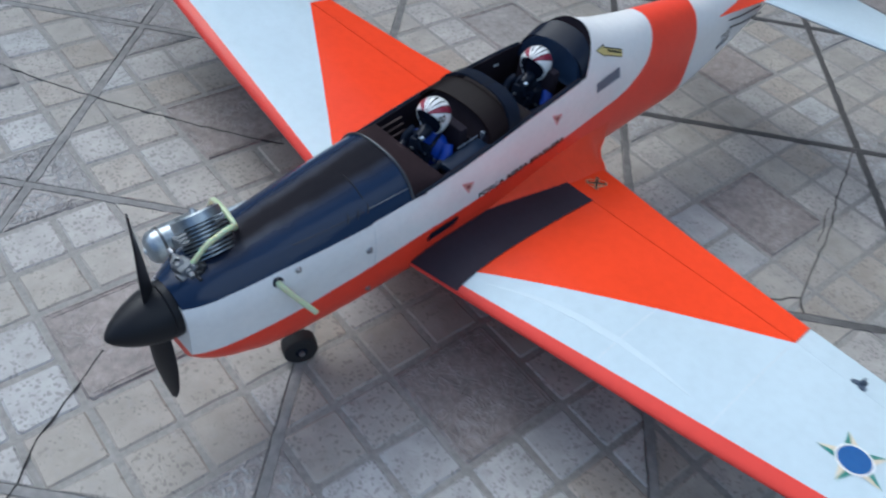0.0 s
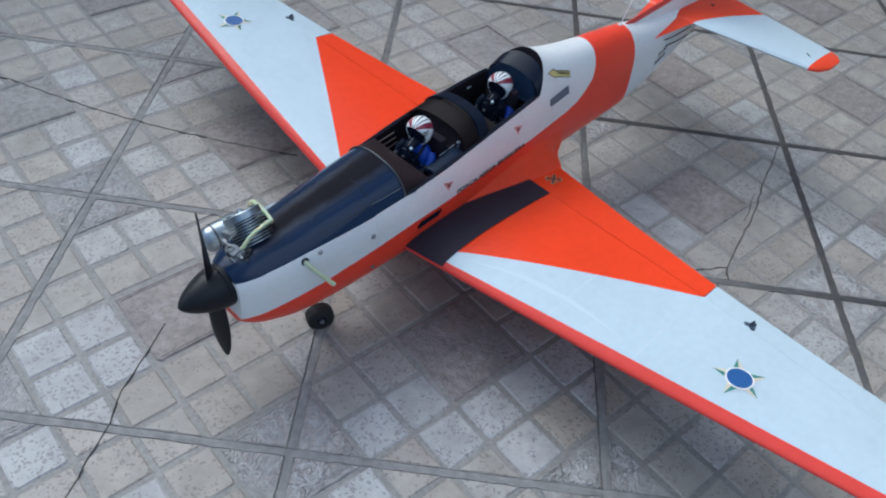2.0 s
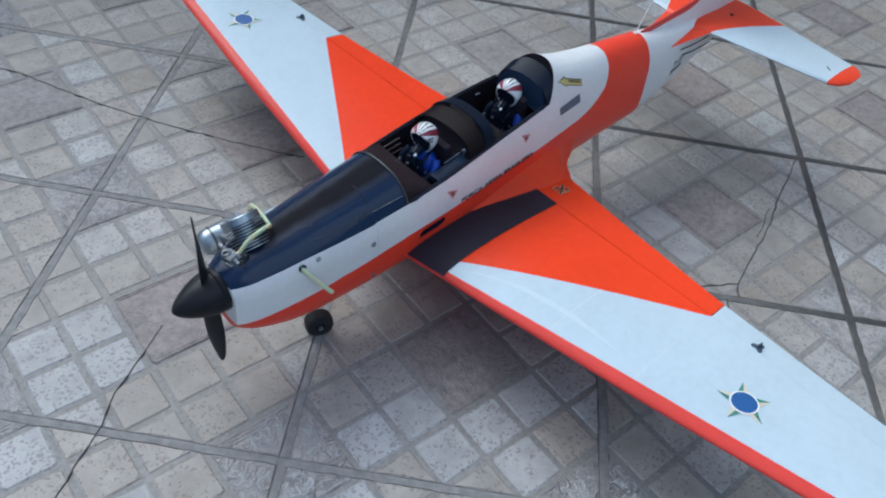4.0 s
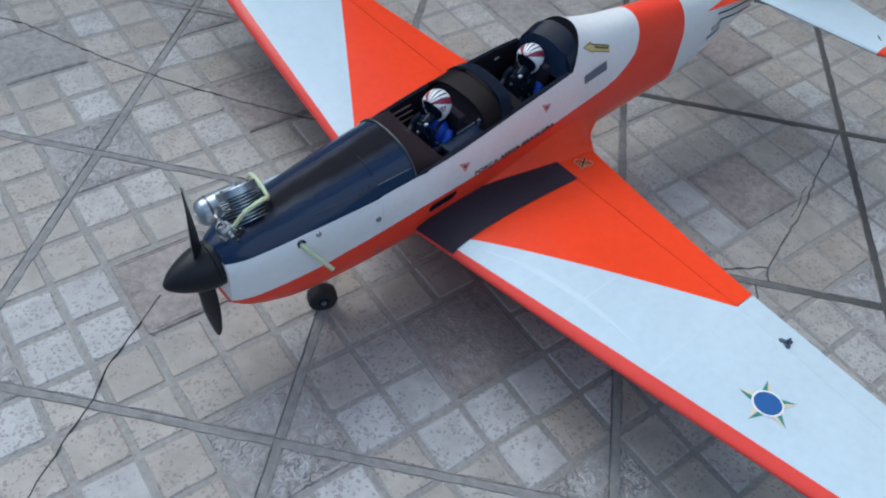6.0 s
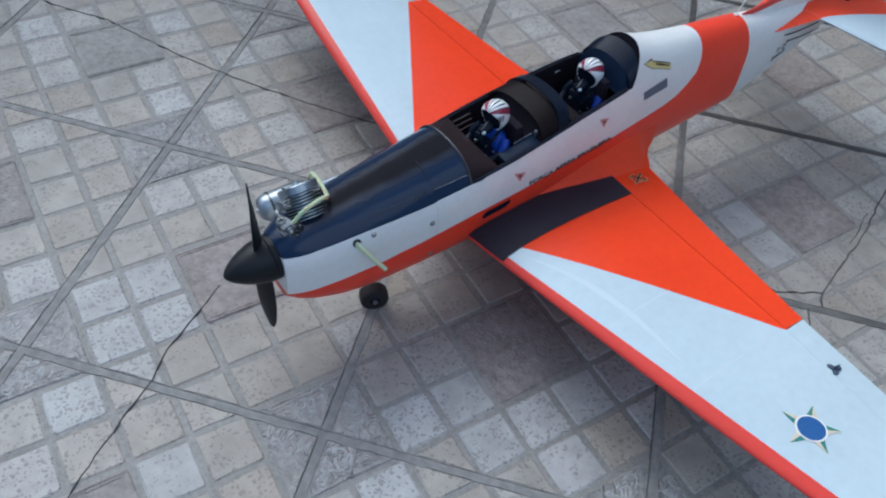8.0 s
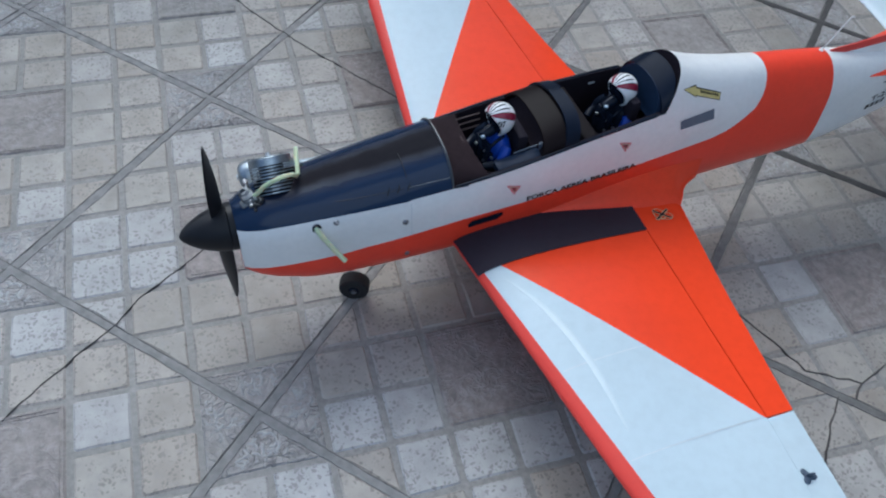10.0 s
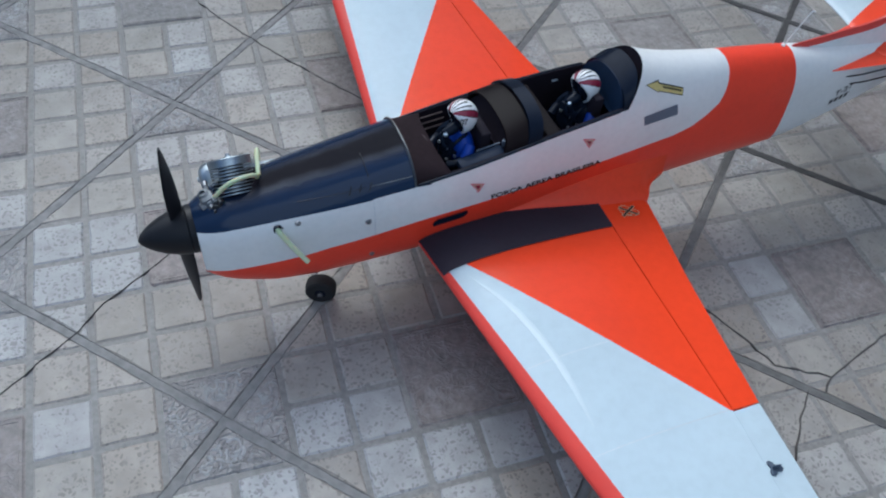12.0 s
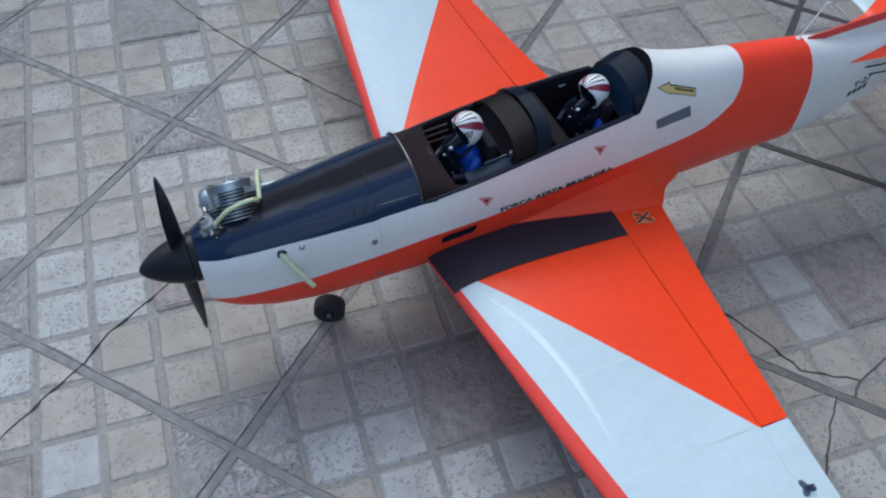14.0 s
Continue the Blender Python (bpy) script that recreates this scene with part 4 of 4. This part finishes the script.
for x in np.linspace(0.907, 1.238, 34):
    zb, zt = smooth_lerp(x, TOP) - 0.004, smooth_lerp(x, FIN)
    zm = max(zb + 0.0005, zt - 0.0105)
    w = lerp(x, [(0.907, 0.0022), (1.0, 0.0048), (1.15, 0.0075), (1.238, 0.002)])
    rings.append([(x, -w * 1.5, zb), (x, -w, zb * 0.6 + zm * 0.4), (x, -w * 0.7, zm), (x, w * 0.7, zm), (x, w, zb * 0.6 + zm * 0.4), (x, w * 1.5, zb)])
    edge.append([(x, -w * 0.72, zm - 0.0004), (x, -w * 0.62, zt - 0.003), (x, -w * 0.3, zt), (x, w * 0.3, zt), (x, w * 0.62, zt - 0.003), (x, w * 0.72, zm - 0.0004)])
fin = part("tail_fin", mesh("tail_fin", *loft(rings), M_WHITE), airplane, "white fin with long dorsal fillet")
part("leading_edge", mesh("leading_edge", *loft(edge), M_TRIM), fin, "dark red leading edge strip")
# small fittings on the port tailplane
part("tailplane_screw", mesh("tailplane_screw", *moved(lathe([(0.0, 0.0036), (0.001, 0.0036), (0.0014, 0.002)], 12, "z"), pose(1.149, -0.040, 0.2462)), M_INK), airplane, "dark screw in the tailplane root")
part("hinge_mark", mesh("hinge_mark", *moved(box(0, 0, 0, 0.0018, 0.014, 0.0012, 0.0), pose(1.133, -0.251, 0.2462, 0, 0, -38)), M_INK), airplane, "short black hinge mark")
part("aerial_wire", mesh("aerial_wire", *sweep([(0.891, 0.002, 0.270), (0.904, 0.002, 0.297), (0.9165, 0.002, 0.3205), (0.919, 0.002, 0.3215), (0.923, 0.002, 0.3205)], 0.0010, 6), M_WHITE), airplane, "thin white whip aerial")
part("aerial_post", mesh("aerial_post", *moved(lathe([(-0.004, 0.0035), (0.002, 0.003), (0.003, 0.001)], 12, "z"), pose(0.891, 0.002, 0.2715)), M_WHITE), airplane)


# ---- landing gear ----
def wheel(x, y, r, w, turn=0, name="wheel"):
    tyre = part(name, mesh(name, *lathe([(-w, r * 0.62), (-w, r * 0.85), (-w * 0.8, r * 0.96), (0, r), (w * 0.8, r * 0.96), (w, r * 0.85), (w, r * 0.62)], 32, "y"), M_RUBBER), airplane, "small black rubber wheel", at=pose(x, y, r, 0, 0, turn))
    part("hub", mesh("hub", *lathe([(-w * 1.02, r * 0.30), (-w * 0.9, r * 0.6), (w * 0.9, r * 0.6), (w * 1.02, r * 0.30)], 24, "y"), M_BLACK), tyre)
    part("axle", mesh("axle", *lathe([(-w * 1.35, r * 0.12), (-w * 1.3, r * 0.17), (w * 1.3, r * 0.17), (w * 1.35, r * 0.12)], 10, "y"), M_STEEL), tyre, "steel axle end")
    return tyre


wheel(0.206, -0.009, 0.0214, 0.0105, -22)
part("nose_leg", mesh("nose_leg", *sweep([(0.206, 0.008, 0.0214), (0.206, 0.008, 0.05), (0.204, 0.002, 0.062), (0.202, 0.0, 0.10)], 0.002, 8), M_STEEL), airplane, "bent steel nose leg")
for s in (-1, 1):
    wheel(0.500, s * 0.150, 0.0275, 0.012)
    part("main_leg", mesh("main_leg", *sweep([(0.500, s * 0.135, 0.0275), (0.500, s * 0.133, 0.07), (0.498, s * 0.132, 0.130)], 0.0024, 8), M_STEEL), airplane, "steel main leg")


# ---- pilot dolls ----
def pilot_doll(x, z, turn, numbered=True):
    r = 0.0192
    V, F, I = [], [], []
    mats = [M_HELMET, M_MAROON, M_INK, M_BLACK, M_BLUE, M_DARKMETAL, M_SILVER]

    def add(piece, idx):
        o = len(V)
        V.extend(tuple(p) for p in piece[0])
        F.extend(tuple(i + o for i in q) for q in piece[1])
        I.extend(idx if isinstance(idx, list) else [idx] * len(piece[1]))

    # helmet, crown towards +z, face opening towards -x; stripes fan out from the brow
    rings, nu, nv = [], 144, 100
    face, opening = Vector((-0.94, 0.0, -0.34)), math.cos(radians(60))
    brow = Vector((-0.87, 0.0, 0.49))
    over = Vector((0.49, 0.0, 0.87))
    for i in range(nv + 1):
        a = math.pi * (0.004 + 0.82 * i / nv)
        ring = []
        for k in range(nu):
            b = 2 * math.pi * k / nu
            d = Vector((math.sin(a) * math.cos(b), math.sin(a) * math.sin(b), math.cos(a)))
            rr = r * (1.0 + 0.05 * math.cos(b) * math.sin(a))
            f = Vector((d.x, 0.70 * d.y, d.z)).normalized().dot(face)
            if f > opening:
                rr *= (opening / f) ** 0.7 * (1.0 - 0.05 * min((f - opening) / 0.04, 1.0))
            ring.append((rr * d.x * 1.08, rr * d.y, rr * d.z * (1.04 if d.z > 0 else 1.25)))
        rings.append(ring)
    hv, hf = loft(rings)
    idx = []
    for q in hf:
        c = sum((Vector(hv[i]) for i in q), Vector()) / len(q)
        d = Vector((c.x / 1.08, c.y, c.z / (1.04 if c.z > 0 else 1.25))).normalized()
        turn_ = math.degrees(math.atan2(abs(d.y), d.dot(over)))
        away = math.degrees(math.acos(max(-1.0, min(1.0, d.dot(brow)))))
        mat = 0
        if 39 < turn_ < 61 and away < 150:
            mat = 1
        elif 36 < turn_ < 63 and away < 120:
            mat = 2
        elif (18 < turn_ < 24 and away < 92) or (turn_ < 4 and away < 84):
            mat = 2
        if Vector((d.x, 0.70 * d.y, d.z)).normalized().dot(face) > opening + 0.03:
            mat = 3
        idx.append(mat)
    add((hv, hf), idx)
    # mask and hose, shoulders
    add(moved(lathe([(-0.009, 0.003), (-0.007, 0.0055), (0.004, 0.0075), (0.010, 0.0075)], 16, "x"), pose(-r * 0.86, 0, -0.0175, 0, -18, 0)), 3)
    add(sweep([(-r * 1.3, 0, -0.02), (-r * 1.35, -0.006, -0.033), (-r * 0.7, -0.014, -0.045)], 0.0028, 8), 3)
    add(moved(lathe([(0.0, 0.021), (0.004, 0.0255), (0.02, 0.026), (0.036, 0.020), (0.044, 0.011), (0.052, 0.010)], 24, "z"), Matrix.Translation((0.001, 0, -0.066)) @ Matrix.Diagonal((0.68, 1.0, 1, 1))), 4 if numbered else 3)
    for s in (-1, 1):
        add(sweep([(0.002, s * 0.022, -0.032), (-0.004, s * 0.0265, -0.039), (-0.009, s * 0.0275, -0.0455)], 0.0070, 10), 4 if s < 0 else 3)
        add(sweep([(-0.008, s * 0.027, -0.045), (-0.018, s * 0.026, -0.050), (-0.030, s * 0.020, -0.052)], 0.0062, 10), 3)
    add(moved(box(0, 0, 0, 0.006, 0.030, 0.034, 0.002), pose(-0.021, 0, -0.044, 0, 12, 0)), 3)
    # buckles, mask valve and straps
    for px_, py_, pz_ in ((-0.024, -0.009, -0.036), (-0.024, 0.008, -0.038), (-0.026, -0.013, -0.050), (-0.0185, -0.020, -0.043)):
        add(moved(box(0, 0, 0, 0.002, 0.0042, 0.0034, 0.0005), pose(px_, py_, pz_, 0, 12, 10)), 6)
    add(moved(lathe([(-0.002, 0.0022), (0.0, 0.0034), (0.002, 0.0034)], 14, "x"), pose(-r * 1.22, -0.003, -0.0185, 0, -18, 0)), 6)
    for s in (-1, 1):
        add(sweep([(0.004, s * 0.011, -0.022), (-0.012, s * 0.013, -0.027), (-0.022, s * 0.010, -0.040), (-0.025, s * 0.004, -0.055)], 0.0022, 8), 3)
    # number on the helmet's side
    gv, gf = lettering("07", 0.0098)
    gw = max(p[0] for p in gv)
    pts = []
    for u, w in gv:
        b = -1.93 + (u - gw / 2) / r
        e = (w - 0.0035) / r + 0.30
        pts.append((1.04 * r * 1.08 * math.cos(e) * math.cos(b), 1.03 * r * math.cos(e) * math.sin(b), 1.03 * r * 1.04 * math.sin(e)))
    if numbered:
        add((pts, gf), 2)
    me = mesh("pilot_doll", V, F, mats, I)
    doll = tagged(new("pilot_doll", me), "pilot doll in white striped helmet and blue suit, seated in cockpit", "doll", group="pilot dolls in the cockpit")
    doll.matrix_world = PLANE @ pose(x, 0.0, z, 0, 0, turn)
    return doll


pilot_doll(0.400, 0.2735, 11)
pilot_doll(0.571, 0.2795, 11, False)

# ---- floor pieces: squares, cut triangles, plates, joints, cracks ----
RISE, GAP = 0.0018, 0.0078


def prism(poly, bevel=0.0022, rise=RISE):
    """A low bevelled slab over a convex outline."""
    c = Vector((sum(p[0] for p in poly) / len(poly), sum(p[1] for p in poly) / len(poly)))
    inner = []
    for p in poly:
        d = Vector(p) - c
        q = c + d * (1 - bevel / max(d.length * 0.7, 1e-4))
        inner.append((q.x, q.y))
    n = len(poly)
    v = [(x, y, 0.0) for x, y in poly] + [(x, y, rise) for x, y in inner]
    f = [(k, (k + 1) % n, n + (k + 1) % n, n + k) for k in range(n)] + [tuple(range(n, 2 * n))]
    return v, f


def worn(poly, rng, amount=0.0014):
    """Uneven, slightly rounded outline."""
    out = []
    n = len(poly)
    for k in range(n):
        a, b, c = Vector(poly[k - 1]), Vector(poly[k]), Vector(poly[(k + 1) % n])
        cut = 0.0018 + rng.random() * 0.0028
        for q in (b + (a - b).normalized() * cut, b + (a - b).normalized() * cut * 0.3 + (c - b).normalized() * cut * 0.3, b + (c - b).normalized() * cut):
            out.append((q.x + rng.uniform(-1, 1) * amount * 0.5, q.y + rng.uniform(-1, 1) * amount * 0.5))
        m = (b + c) / 2
        out.append((m.x + rng.uniform(-1, 1) * amount * 0.6, m.y + rng.uniform(-1, 1) * amount * 0.6))
    return out


def inset(poly, d):
    """Moves every side of a convex anticlockwise outline inwards."""
    n = len(poly)
    out = []
    for k in range(n):
        p0, p1, p2 = Vector(poly[k - 1]), Vector(poly[k]), Vector(poly[(k + 1) % n])
        e0, e1 = (p1 - p0).normalized(), (p2 - p1).normalized()
        n0, n1 = Vector((-e0.y, e0.x)), Vector((-e1.y, e1.x))
        dd0 = d if isinstance(d, float) else d[k - 1]
        dd1 = d if isinstance(d, float) else d[k]
        den = e0.x * e1.y - e0.y * e1.x
        q0, q1 = p0 + n0 * dd0, p1 + n1 * dd1
        t = ((q1.x - q0.x) * e1.y - (q1.y - q0.y) * e1.x) / den
        out.append(tuple(q0 + e0 * t))
    return out


rng = random.Random(7)
g, j = GAP / 2, 0.0062
H = S / 2
SQUARES = [mesh("floor_tile", *prism(worn(inset([(-H, -H), (H, -H), (H, H), (-H, H)], g), rng)), M_TILE, None, False) for _ in range(6)]
PALE_SQUARES = [mesh("floor_tile", *prism(worn(inset([(-H, -H), (H, -H), (H, H), (-H, H)], g), rng)), M_TILE_PALE, None, False) for _ in range(4)]
WARM_SQUARES = [mesh("floor_tile", *prism(worn(inset([(-H, -H), (H, -H), (H, H), (-H, H)], g), rng)), M_TILE_WARM, None, False) for _ in range(4)]
# squares of the palest and the buff firing that stand out in the patio
PALE = {(-2, 4), (-2, 3), (-3, 4), (-3, 3), (-4, 2), (4, -1), (4, -2), (3, -2), (2, -1), (3, 0), (1, 12), (11, 4), (0, -2), (2, -2), (3, -3), (1, -1), (-3, 0), (10, 0), (9, 1), (10, -1)}
WARM = {(-1, 2), (-1, 1), (0, 2), (0, 1), (-2, 2), (-3, 2), (-2, 1), (-3, 1), (-2, 0), (1, 1), (2, 1), (3, 1), (-1, 3)}
TRI = {}
for key, poly, edge in (("sw", [(-H, -H), (H, -H), (-H, H)], 1), ("ne", [(H, H), (-H, H), (H, -H)], 1), ("se", [(H, -H), (H, H), (-H, -H)], 1), ("nw", [(-H, H), (-H, -H), (H, H)], 1)):
    d = [g, g, g]
    d[edge] = j
    TRI[key] = mesh("floor_tile", *prism(worn(inset(poly, d), rng, 0.001)), M_TILE, None, False)
edges = []
for k in range(4):
    for d in (0.90, 0.84):
        edges.append(moved(box(0, -S * d, 0, 2 * S * d, 0.002, 0.0016, 0.0), Matrix.Translation((0, 0, RISE + 0.0002)) @ Matrix.Rotation(k * math.pi / 2, 4, "Z")))
PLATE = mesh("floor_plate", *joined(prism(worn(inset([(-S, -S), (S, -S), (S, S), (-S, S)], g), rng), 0.003), *edges), M_PLATE, None, False)
QUARTER = {}
for key, poly in (("s", [(0, 0), (-S, -S), (S, -S)]), ("e", [(0, 0), (S, -S), (S, S)]), ("n", [(0, 0), (S, S), (-S, S)]), ("w", [(0, 0), (-S, S), (-S, -S)])):
    slab = prism(worn(inset(poly, [j, g, j]), rng, 0.001), 0.0025)
    e1, e2 = Vector(poly[1]), Vector(poly[2])
    bars = []
    for d in (0.0075, 0.0130, 0.0180):
        q = d / S
        p1, p2 = e1 * (1 - q), e2 * (1 - q)
        mid, ln = (p1 + p2) / 2, (p2 - p1).length - 0.030
        bars.append(moved(box(0, 0, 0, ln, 0.0018, 0.0012, 0.0), Matrix.Translation((mid.x, mid.y, RISE + 0.0002)) @ Matrix.Rotation(math.atan2(p2.y - p1.y, p2.x - p1.x), 4, "Z")))
    # curled relief strokes, coloured lighter for wear and for the glints on top
    inward = (Vector(poly[1]) + Vector(poly[2])) / 2
    for _ in range(22):
        u, w = rng.random(), rng.random()
        u, w = (u, w) if u + w < 1 else (1 - u, 1 - w)
        c = (e1 * u + e2 * w) * 0.48 + inward * 0.32
        a0, turn, r0 = rng.random() * 6.3, rng.choice((-1, 1)) * rng.uniform(0.9, 2.7), rng.uniform(0.0045, 0.0120)
        line = []
        for i in range(7):
            a = a0 + turn * i / 6
            rr = r0 * (0.55 + 0.45 * i / 6)
            line.append((c.x + rr * math.cos(a), c.y + rr * math.sin(a)))
        strip = []
        for i, (px_, py_) in enumerate(line):
            ax, ay = line[max(i - 1, 0)]
            bx, by = line[min(i + 1, 6)]
            d = Vector((bx - ax, by - ay)).normalized() * (0.0021 if 0 < i < 6 else 0.0007)
            strip.append([(px_ - d.y, py_ + d.x, RISE), (px_, py_, RISE + 0.0012), (px_ + d.y, py_ - d.x, RISE)])
        bars.append(([p for q in strip for p in q], [(3 * i + k, 3 * i + k + 3, 3 * i + k + 4, 3 * i + k + 1) for i in range(6) for k in (0, 1)]))
    QUARTER[key] = mesh("floor_plate", *joined(slab, *bars), [M_SCROLL, M_RELIEF], [0] * (len(slab[1]) + sum(len(p[1]) for p in bars[:3])) + [1] * sum(len(p[1]) for p in bars[3:]), False)

FAR = {k: ([], [], []) for k in (0, 1, 2)}


def lay(me, x, y, turn, near, plate):
    m = Matrix.Translation((x, y, 0.0)) @ Matrix.Rotation(turn, 4, "Z")
    if near:
        ob = new(me.name.split(".")[0], me)
        ob.parent = floor
        ob.matrix_local = m
        return
    V, F, I = FAR[plate]
    o = len(V)
    V.extend(tuple(m @ p.co) for p in me.vertices)
    F.extend(tuple(i + o for i in p.vertices) for p in me.polygons)
    I.extend(p.material_index for p in me.polygons)


for a in range(-32, 31):
    for b in range(-34, 38):
        cx, cy = (a + 0.5), (b + 0.5)
        near = -5 <= a < 12 and -4 <= b < 13
        zi, zj = round(cx / 4), round(cy / 4)
        if abs(cx - 4 * zi) < 1 and abs(cy - 4 * zj) < 1:
            if cx > 4 * zi and cy > 4 * zj:
                if (zi + zj) % 2:
                    lay(PLATE, 4 * zi * S, 4 * zj * S, rng.randrange(4) * math.pi / 2, near, 1)
                else:
                    for key in "sewn":
                        lay(QUARTER[key], 4 * zi * S, 4 * zj * S, 0, near, 2)
            continue
        # joints run along both diagonals through every vertex of the diamond tiles
        if (a - b) % 8 == 0:
            for key in ("se", "nw"):
                lay(TRI[key], cx * S, cy * S, 0, near, 0)
        elif (a + b + 1) % 8 == 0:
            for key in ("sw", "ne"):
                lay(TRI[key], cx * S, cy * S, 0, near, 0)
        else:
            lay(rng.choice(PALE_SQUARES if (a, b) in PALE else WARM_SQUARES if (a, b) in WARM else SQUARES), cx * S, cy * S, rng.randrange(4) * math.pi / 2, near, 0)
for k, mat, nm in ((0, M_TILE_FAR, "far_tiles"), (1, M_PLATE_FAR, "far_plates"), (2, M_SCROLL_FAR, "far_scroll_plates")):
    tagged(part(nm, mesh(nm, *FAR[k][:2], [mat, M_RELIEF], FAR[k][2], False), floor), kind="stuff")


def ribbon(points, w, z, mat, name, wobble=0.0, seed=0):
    """A low strip of varying width along a line on the floor."""
    r = random.Random(seed)
    P = []
    for k in range(len(points) - 1):
        p, q = Vector(points[k]), Vector(points[k + 1])
        n = max(2, int((q - p).length / 0.014))
        P += [p.lerp(q, i / n) for i in range(n)]
    P.append(Vector(points[-1]))
    rings = []
    for k, p in enumerate(P):
        d = (P[min(k + 1, len(P) - 1)] - P[max(k - 1, 0)]).normalized()
        nrm = Vector((-d.y, d.x))
        ww = w * (0.75 + 0.5 * r.random()) if wobble else w
        c = p + nrm * r.uniform(-1, 1) * wobble
        a, b = c + nrm * ww / 2, c - nrm * ww / 2
        rings.append([(a.x, a.y, z), (c.x, c.y, z + 0.0006), (b.x, b.y, z), (b.x, b.y, 0.0002), (a.x, a.y, 0.0002)])
    return part(name, mesh(name, *loft(rings), mat, None, False), floor)


X0, X1, Y0, Y1 = -32 * S, 31 * S, -34 * S, 38 * S
for k in range(-9, 10):
    o = 8 * k * S
    e = 0.0052
    # rising joints y = x - o, falling joints y = o - x, cut at the edges of the patio
    lo, hi = max(X0, Y0 + o), min(X1, Y1 + o)
    if hi - lo > 0.1:
        ribbon([(lo, lo - o), (hi, hi - o)], 0.0122, 0.0015, M_JOINT, "tile_joint", 0.0003, 20 + k)
        ribbon([(lo - e, lo - o + e), (hi - e, hi - o + e)], 0.0013, 0.0019, M_DIRT, "joint_gap", 0.0004, 100 + k)
    lo, hi = max(X0, o - Y1), min(X1, o - Y0)
    if hi - lo > 0.1:
        ribbon([(lo, o - lo), (hi, o - hi)], 0.0122, 0.0017, M_JOINT, "tile_joint", 0.0003, 50 + k)
        ribbon([(lo + e * 0.7, o - lo + e * 0.7), (hi + e * 0.7, o - hi + e * 0.7)], 0.0009, 0.0021, M_DIRT, "joint_gap", 0.0004, 150 + k)

CRACKS = (
    ([(-5.2, -0.1), (-4.2, 0.72), (-3.45, 1.40), (-2.90, 1.83), (-2.20, 2.34), (-1.75, 2.85), (-1.05, 3.34), (-0.42, 3.82)], 0.0014),
    ([(-1.5, 15.2), (-0.92, 14.39), (0.12, 13.20), (0.86, 11.80), (1.47, 10.77), (2.06, 9.87), (2.80, 8.85), (3.65, 7.78), (4.54, 6.74)], 0.0020),
    ([(8.87, 0.29), (9.32, -0.55), (9.70, -1.42), (10.19, -1.70), (10.59, -1.90), (11.45, -1.60), (12.25, -1.36), (13.17, -1.03), (13.60, -0.82), (14.86, -0.33), (16.12, 0.21)], 0.0024),
    ([(10.59, -1.90), (10.30, -2.16)], 0.0026),
    ([(10.01, -2.07), (9.74, -2.34), (9.55, -2.51), (9.34, -2.74), (9.05, -3.14), (8.5, -3.8)], 0.0021),
    ([(12.3, -1.22), (12.85, -1.02), (13.45, -0.74)], 0.0015),
)
for k, (line, width) in enumerate(CRACKS):
    ribbon([(a * S, b * S) for a, b in line], width, 0.0027, M_CRACK, "crack", 0.0019, 200 + k)
